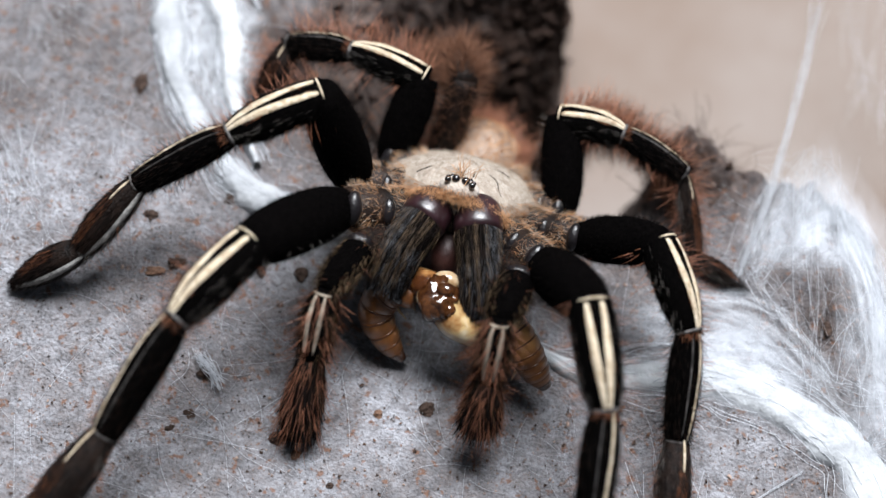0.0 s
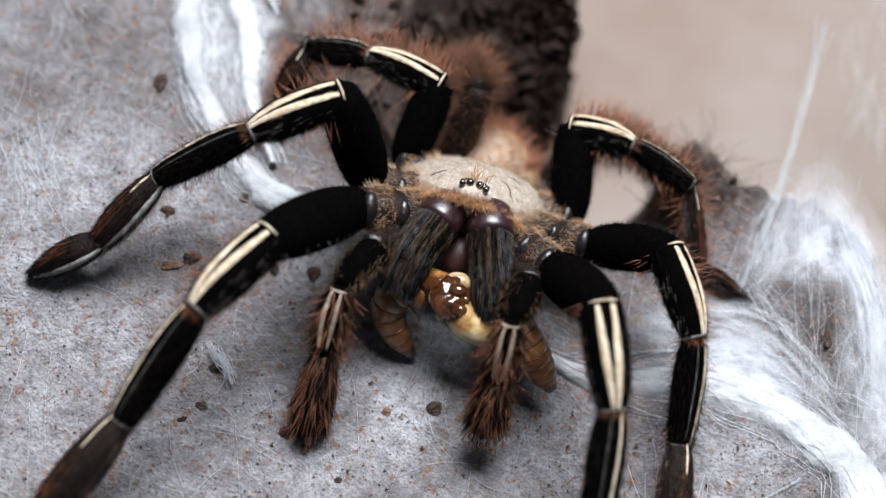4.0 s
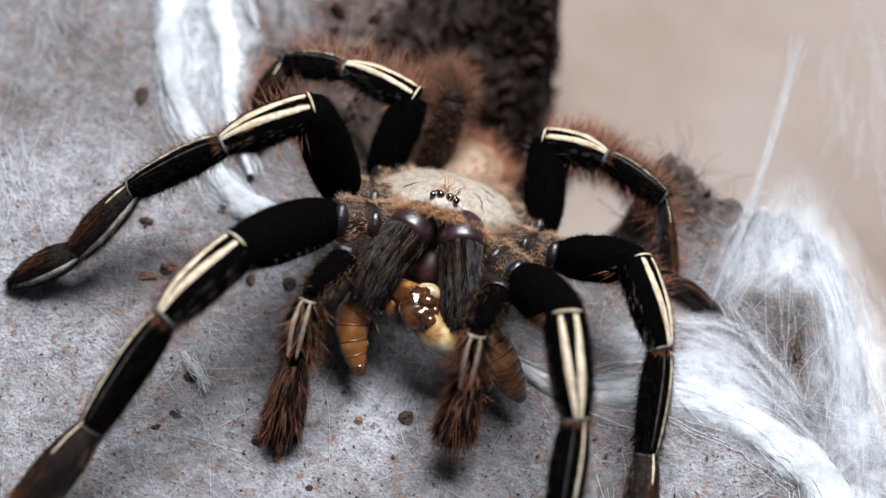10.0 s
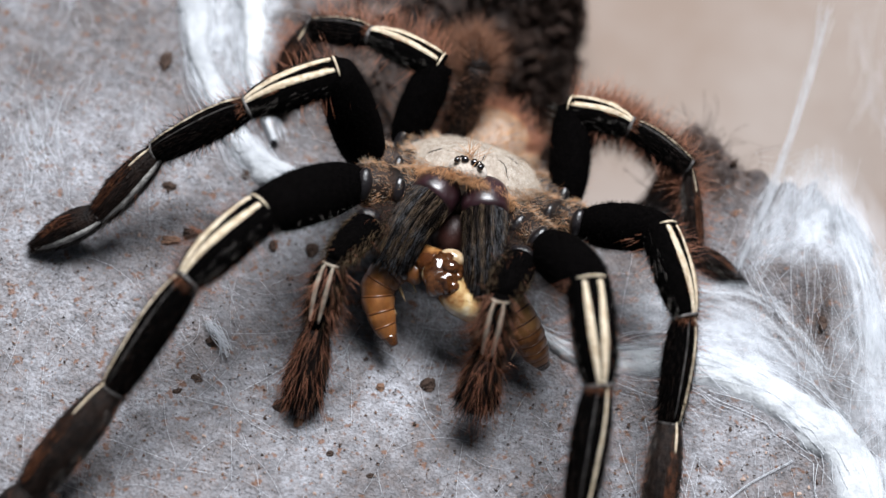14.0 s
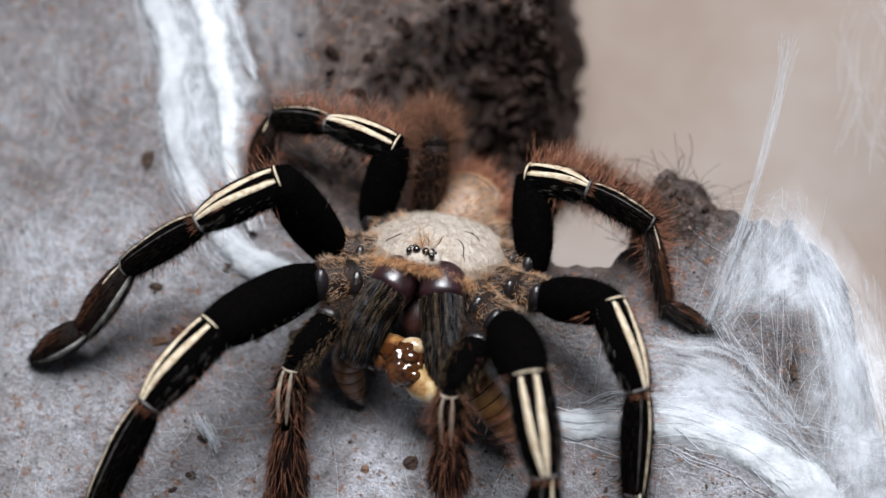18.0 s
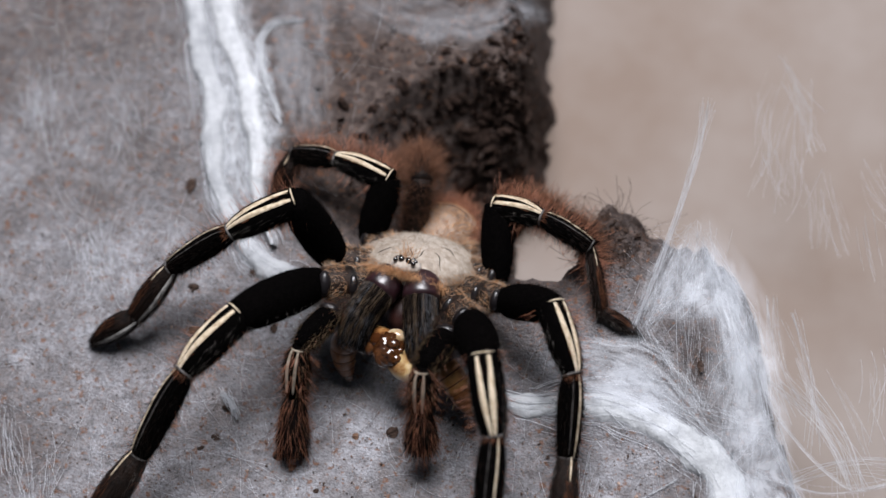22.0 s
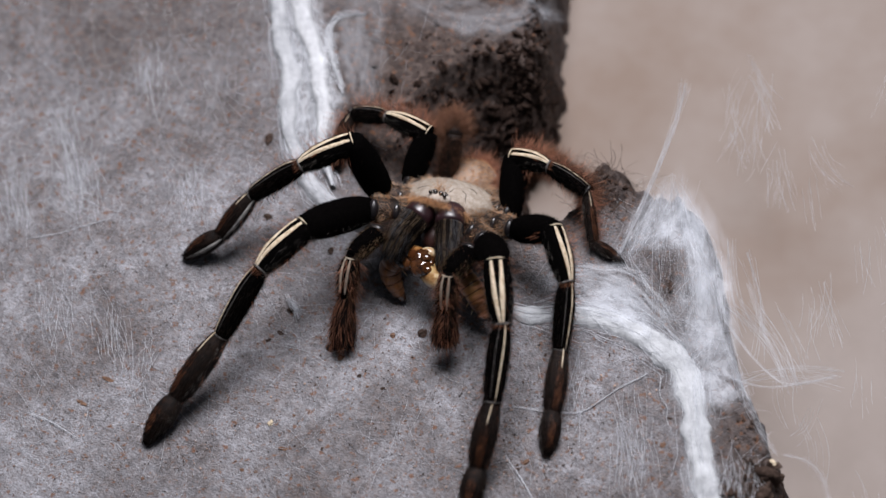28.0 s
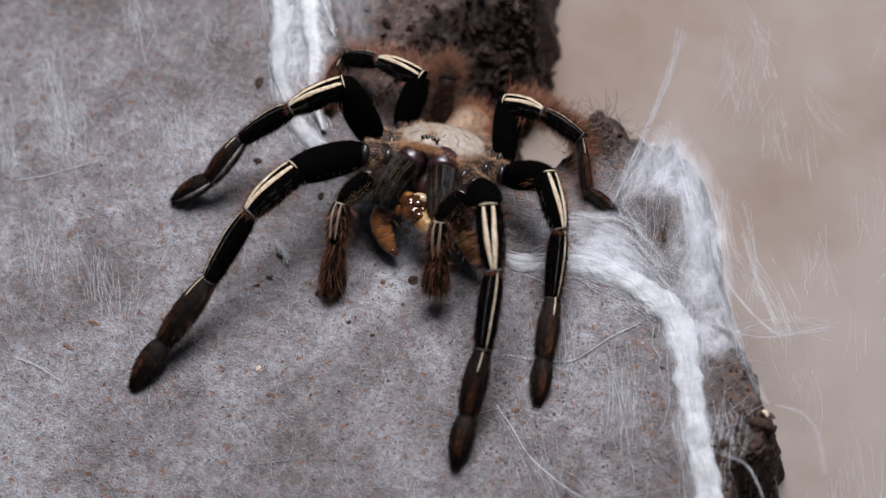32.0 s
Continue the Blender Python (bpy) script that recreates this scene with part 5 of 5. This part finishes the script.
# dark brown fibres matted on the hind rim, added to darken it
fibres = thing("rim_fibres", spot(3.0, 3.7), "dark brown fibres added to darken the slab's hind rim", "fibres")
lines = []
for _ in range(300):
    a = np.array((rng.uniform(2.5, 4.0), rng.uniform(3.1, 4.9), 0.0))
    a[2] = max(float(height(a[0], a[1])), -0.9)
    way = np.array((rng.normal() * 0.6, rng.normal() * 0.6, rng.uniform(0.0, 0.28))) * rng.uniform(0.3, 0.9)
    s = np.linspace(0, 1, 7)[:, None]
    lines.append(a + way * s + rng.normal(size=3) * 0.12 * np.sin(np.pi * s))
part("matted_fibre", threads(lines, rng.uniform(0.002, 0.006, len(lines))), CRUMB, fibres)

# single long threads on the slab
for pts in ([(3.0, -4.89), (3.7, -5.5), (4.31, -6.06), (5.4, -6.6), (6.66, -7.0)], [(6.07, -1.45), (5.4, -2.1), (4.72, -2.95), (4.1, -3.2), (2.7, -3.38)], [(-13.4, -2.1), (-12.2, -1.5), (-11.2, -0.9)], [(-10.9, -7.4), (-10.0, -7.5), (-9.1, -7.74)]):
    ob = thing("silk_thread", spot(*pts[len(pts) // 2]), "single pale silk thread lying on the peat", "silk", "loose threads")
    line = smooth_line([spot(x, y, 0.05) for x, y in pts], 40)
    line[:, 2] = height(line[:, 0], line[:, 1]) + 0.05
    part("thread", tube(line, [0.002, 0.005, 0.007, 0.005, 0.002], (0, 0, 1), 6), THREAD, ob)
    part("fray", threads([line + rng.normal(size=3) * (0.03, 0.03, 0.01) for _ in range(5)], 0.003), THREAD, ob)

# streaks of combed silk on the slab
for a, b, n in (((-13.4, 1.6), (-11.6, -1.4), 70), ((-14.6, 3.0), (-12.7, 0.1), 60), ((-9.9, -3.5), (-8.9, -5.6), 60), ((-8.7, -4.2), (-7.6, -6.6), 25), ((-10.0, 4.9), (-8.9, 3.4), 40), ((-13.2, 0.0), (-11.2, -0.9), 30), ((-12.5, 5.5), (-11.0, 3.0), 60), ((-9.6, 1.6), (-8.4, -0.4), 40), ((-15.2, 0.6), (-13.2, -2.6), 60), ((-12.0, -3.0), (-10.4, -5.8), 40), ((8.9, -3.2), (9.6, -5.6), 44), ((9.4, -3.4), (10.0, -4.6), 40), ((5.6, -2.0), (7.2, -6.6), 50), ((3.6, -1.2), (4.6, -4.6), 36), ((4.4, -5.6), (5.9, -8.0), 40)):
    ob = thing("silk_streak", spot((a[0] + b[0]) / 2, (a[1] + b[1]) / 2), "combed patch of bluish-white silk on the peat", "silk", "silk streaks")
    lines = []
    for _ in range(n):
        p, q = np.array(a) + rng.normal(size=2) * 0.38, np.array(b) + rng.normal(size=2) * 0.38
        lo = rng.uniform(0, 0.5)
        lines.append(lain(p + (q - p) * lo, p + (q - p) * (lo + rng.uniform(0.2, 0.5)), rng.normal() * 0.05, rng, 6, rng.uniform(0.02, 0.12)))
    part("threads", threads(lines, rng.uniform(0.0014, 0.0042, n)), THREAD, ob)


# ---- litter on the slab
def chip(x, y, size, mat, label, flat=0.5, long=1.0, turn=0.0, seed=0, name="bark_chip", category="debris"):
    rng = np.random.RandomState(seed)
    bm = bmesh.new()
    bmesh.ops.create_icosphere(bm, subdivisions=3, radius=1.0)
    c, s = math.cos(turn), math.sin(turn)
    at = spot(x, y)
    vs = []
    for v in bm.verts:
        q = np.array(v.co) * (1 + rng.uniform(-0.10, 0.10) + 0.9 * float(value_noise(v.co.x * 2 + seed * 7, v.co.y * 2 + v.co.z * 3, 1.0))) * (size * long, size / long, size * flat)
        vs.append((at[0] + c * q[0] - s * q[1], at[1] + s * q[0] + c * q[1], at[2] + q[2] + size * flat * 0.35))
    fs = [[v.index for v in f.verts] for f in bm.faces]
    bm.free()
    ob = new(name, mesh_of(name, (np.array(vs) - at) * U, fs, mat, False))
    ob.location = Vector(at) * U
    return tagged(ob, label, category, "litter")


LITTER = [(-3.8, -5.75, 0.13, PALE, "pale straw-coloured grit on the peat", 0.7, 1.0, 0.3), (7.08, -3.4, 0.13, CHIP, "small rust-brown bark chip on the peat", 0.4, 1.2, 1.1), (-7.25, 3.1, 0.24, CRUMB, "dark peat crumb stuck in the silk", 0.5, 0.8, 0.2),
          (-6.3, 0.5, 0.17, CRUMB, "dark brown peat crumb on the slab", 0.6, 1.2, 0.1), (-0.6, -1.8, 0.2, CRUMB, "dark peat crumb under the spider", 0.6, 1.1, 0.8), (-3.0, -3.0, 0.22, CRUMB, "dark peat clump at the palp's foot", 0.5, 1.2, 0.2), (-2.6, -3.2, 0.14, CHIP, "rust-brown crumb at the palp's foot", 0.6, 1.1, 0.9),
          (-4.6, -2.95, 0.14, CRUMB, "dark peat crumb on the slab", 0.5, 1.2, 0.0), (-4.85, -3.3, 0.10, CRUMB, "dark peat crumb on the slab", 0.6, 1.3, 0.7), (-1.9, -3.6, 0.10, CRUMB, "dark peat crumb on the slab", 0.6, 1.2, 0.1), (-1.1, -3.8, 0.08, CRUMB, "dark peat crumb on the slab", 0.6, 1.2, 0.4), (-1.4, -2.1, 0.12, CHIP, "rust-brown crumb on the slab", 0.6, 1.1, 0.5),
          (-8.98, -5.78, 0.16, CHIP, "thin rust-brown wood splinter on the peat", 0.22, 1.9, -0.1), (-9.47, -6.68, 0.16, CHIP, "thin rust-brown wood splinter on the peat", 0.22, 2.0, -0.2), (-3.13, -6.38, 0.15, CHIP, "thin brown wood splinter on the peat", 0.22, 1.9, 0.1), (3.6, -4.9, 0.12, CHIP, "small brown bark chip on the peat", 0.4, 1.4, 0.9),
          (-4.1, -7.3, 0.09, CHIP, "small rust-brown bark chip on the peat", 0.4, 1.2, 0.1), (-3.7, -7.25, 0.07, CHIP, "small rust-brown bark chip on the peat", 0.5, 1.2, 0.5), (-7.3, -10.0, 0.11, CHIP, "rust-brown bark chip on the peat", 0.5, 1.2, 0.3), (7.05, -2.6, 0.07, CRUMB, "dark peat crumb beside the silk band", 0.5, 1.5, 0.1),
          (9.4, -5.6, 0.10, CRUMB, "dark peat crumb on the silk band", 0.7, 1.2, 0.6), (-5.94, -0.54, 0.2, CHIP, "rust-brown crumb in the leg's shade", 0.5, 1.4, 0.1), (-5.6, -0.3, 0.22, CRUMB, "dark peat clump in the leg's shade", 0.5, 1.3, 0.4), (-4.1, 0.0, 0.16, CRUMB, "dark peat clump behind the front leg", 0.7, 0.8, 0.1), (-3.4, 0.15, 0.2, CRUMB, "dark peat clump behind the front leg", 0.6, 1.0, 0.4),
          (-5.0, 1.25, 0.2, CRUMB, "dark peat clump beside the silk band", 0.5, 1.2, 1.2), (-4.5, -2.15, 0.20, CRUMB, "brown crumb snagged in a white silk tuft", 0.7, 1.3, 0.3), (10.1, -3.5, 0.3, CRUMB, "crumbling peat lump on the slab's rim", 0.7, 1.2, 0.5), (10.1, -4.1, 0.34, CRUMB, "crumbling peat lump on the slab's rim", 0.7, 1.1, 1.3), (10.05, -3.1, 0.2, PALE, "tan grit lump on the slab's rim", 0.7, 1.1, 0.2),
          (6.05, 1.2, 0.18, CRUMB, "grey-brown crumb showing through the web", 0.4, 1.3, 1.9)]
for k, (x, y, size, mat, label, flat, long, turn) in enumerate(LITTER):
    chip(x, y, size * 0.6, mat, label, flat, long, turn, k, "splinter" if "splinter" in label else "crumb" if "peat" in label or "crumb" in label else "bark_chip")
tuft = thing("silk_tuft", spot(-4.45, -2.2), "small white silk tuft with a snagged crumb", "silk")
part("threads", threads([smooth_line([spot(-4.75, -1.9, 0.1) + rng.normal(size=3) * 0.08, spot(-4.5, -2.05, 0.2) + rng.normal(size=3) * 0.05, spot(-4.2, -2.35, 0.2) + rng.normal(size=3) * 0.10], 8) for _ in range(34)], 0.004), THREAD, tuft)

# grains too small to count
count = 64000
gx2, gy2 = rng.uniform(-18, 11, count), rng.uniform(-13, 10, count)
ok = (outside(gx2, gy2) < -0.1) & (np.hypot(gx2 + 0.75, gy2 - 5) > 2.6)
gx2, gy2 = gx2[ok], gy2[ok]
n = len(gx2)
size = np.minimum(0.0088 * np.exp(rng.normal(size=n) * 0.58), 0.03)
dirs = np.array([(1, 0, 0), (-0.5, 0.87, 0), (-0.5, -0.87, 0), (0, 0, 1.0), (0, 0, -0.8)])
for name, mat, lo, hi, label in (("peat_grains", CRUMB, 0, 0.24, "scattered dark peat grains"), ("rust_grains", CHIP, 0.24, 0.58, "scattered rust-brown grains"), ("pale_grains", PINKISH, 0.58, 1.0, "scattered pale sand grains")):
    pick = slice(int(lo * n), int(hi * n))
    c = np.stack([gx2[pick], gy2[pick], height(gx2[pick], gy2[pick]) + 0.015], 1)
    k = len(c)
    v = c[:, None] + dirs[None] * (size[pick][:, None, None] * rng.uniform(0.6, 1.5, (k, 5, 1)))
    f = (np.arange(k)[:, None, None] * 5 + np.array([[0, 1, 3], [1, 2, 3], [2, 0, 3], [1, 0, 4], [2, 1, 4], [0, 2, 4]])).reshape(-1, 3)
    tagged(part(name, (v.reshape(-1, 3), f), mat, smooth=False), label + " on the silk-coated slab", "grains", kind="stuff")


for name, mat, k, label in (("peat_flakes", CRUMB, 2400, "small brown peat flakes"), ("rust_flakes", CHIP, 2600, "small rust-brown bark flakes"), ("pale_flakes", PINKISH, 3200, "small pale bark flakes")):
    near = rng.uniform(0, 1, k) < 0.3
    fx2 = np.where(near, rng.normal(size=k) * 2.4 + 5.0, rng.uniform(-17, 10, k))
    fy2 = np.where(near, rng.normal(size=k) * 2.0 - 5.4, rng.uniform(-12, 5, k))
    ok = (outside(fx2, fy2) < -0.1) & (np.hypot(fx2 + 0.75, fy2 - 5) > 2.8)
    fx2, fy2 = fx2[ok], fy2[ok]
    k = len(fx2)
    s, turn, slim = np.minimum(0.017 * np.exp(rng.normal(size=k) * 0.58), 0.055), rng.uniform(0, 6.28, k), rng.uniform(0.3, 0.8, k)
    c = np.stack([fx2, fy2, height(fx2, fy2) + 0.03], 1)
    a = np.stack([np.cos(turn), np.sin(turn), rng.normal(size=k) * 0.25], 1) * s[:, None]
    b = np.stack([-np.sin(turn), np.cos(turn), rng.normal(size=k) * 0.25], 1) * (s * slim)[:, None]
    up = np.array((0, 0, 1.0)) * (s * 0.35)[:, None]
    v = np.stack([c + a, c + 0.3 * a + b, c - 0.9 * a + 0.5 * b, c - 0.5 * a - b, c + up, c - up], 1).reshape(-1, 3)
    f = (np.arange(k)[:, None, None] * 6 + np.array([[0, 1, 4], [1, 2, 4], [2, 3, 4], [3, 0, 4], [1, 0, 5], [2, 1, 5], [3, 2, 5], [0, 3, 5]])).reshape(-1, 3)
    tagged(part(name, (v, f), mat, smooth=False), label + " strewn over the slab", "flakes", kind="stuff")


def clods(name, label, mat, places, seed):
    """Loose peat heaped up, too many lumps to count."""
    rng = np.random.RandomState(seed)
    vs, fs, k = [], [], 0
    for x, y, r, n, big in places:
        for _ in range(int(n * 1.5)):
            q = np.array((x, y)) + rng.normal(size=2) * r
            if outside(q[0], q[1]) > 0.35:
                continue
            s = 0.55 * big * math.exp(rng.normal() * 0.5)
            v, f = ball((q[0], q[1], float(height(*q)) + 0.2 * s), unit(rng.normal(size=(3, 3))), s * rng.uniform(0.6, 1.2, 3), 6, 9)
            c = v.mean(0)
            v = c + (v - c) * rng.uniform(0.75, 1.25, (len(v), 1))
            vs.append(v)
            fs += [[i + k for i in t] for t in f]
            k += len(v)
    tagged(part(name, (np.concatenate(vs), fs), mat), label, "peat", kind="stuff")


clods("burrow_clods", "loose dark peat clods lining the burrow", PEAT, [(-1.0, 6.3, 0.9, 260, 0.13), (-1.8, 5.0, 0.9, 160, 0.11), (-0.4, 7.2, 0.6, 140, 0.14), (-2.6, 7.0, 0.9, 90, 0.08), (-0.4, 5.6, 0.5, 100, 0.12), (0.15, 7.4, 0.3, 160, 0.09), (0.1, 5.9, 0.25, 140, 0.09), (-0.3, 9.0, 0.4, 120, 0.08)], 5)
clods("rim_clods", "crumbling dark peat along the slab's rim", CRUMB, [(3.1, 3.9, 0.45, 90, 0.06), (10.1, -3.6, 0.35, 150, 0.09), (9.9, -4.4, 0.4, 150, 0.08), (9.9, -5.0, 0.6, 120, 0.07), (10.1, -6.2, 0.5, 120, 0.08), (9.6, -3.4, 0.6, 70, 0.06), (9.2, -2.0, 0.4, 40, 0.06)], 6)


# ---- motion: the grub's hind half swings while the spider chews
HALF = [o for o in prey.children if o.name.startswith("rear_half")][0]
PIVOT = (Vector((-1.25, -0.30, 1.0)) - Vector((-0.7, -0.5, 0.9))) * U


def swung(x, y, z):
    """The hind half turned about its root so that its tip points to a place of the plan."""
    was = Vector((-1.25, -1.30, 0.0)) - Vector((-1.25, -0.30, 1.0))
    now = Vector((x, y, z)) - Vector((-1.25, -0.30, 1.0))
    turn = was.rotation_difference(now).to_matrix().to_4x4()
    return Matrix.Translation(PIVOT) @ turn @ Matrix.Translation(-PIVOT)


def motions():
    walk(HALF, [(0.0, swung(-1.21, -1.10, -0.27)), (2.5, swung(-1.22, -1.05, -0.3)), (6.0, swung(-1.25, -0.95, -0.40)), (9.0, swung(-1.58, -1.55, 0.30)), (11.0, swung(-1.45, -1.5, 0.25)), (13.0, swung(-1.29, -1.5, 0.25)), (16.0, swung(-1.60, -1.4, 0.15)),
                (19.0, swung(-1.90, -0.85, -0.50)), (21.0, swung(-1.95, -1.1, -0.3)), (24.0, swung(-2.1, -0.6, -0.58)), (25.0, swung(-1.97, -1.15, -0.26)), (26.0, swung(-1.61, -0.98, -0.45)), (28.5, swung(-1.39, -1.09, -0.32)), (30.0, swung(-1.12, -1.4, 0.10)),
                (31.0, swung(-1.17, -1.42, 0.12)), (32.0, swung(-1.18, -1.38, 0.10))])


motions()
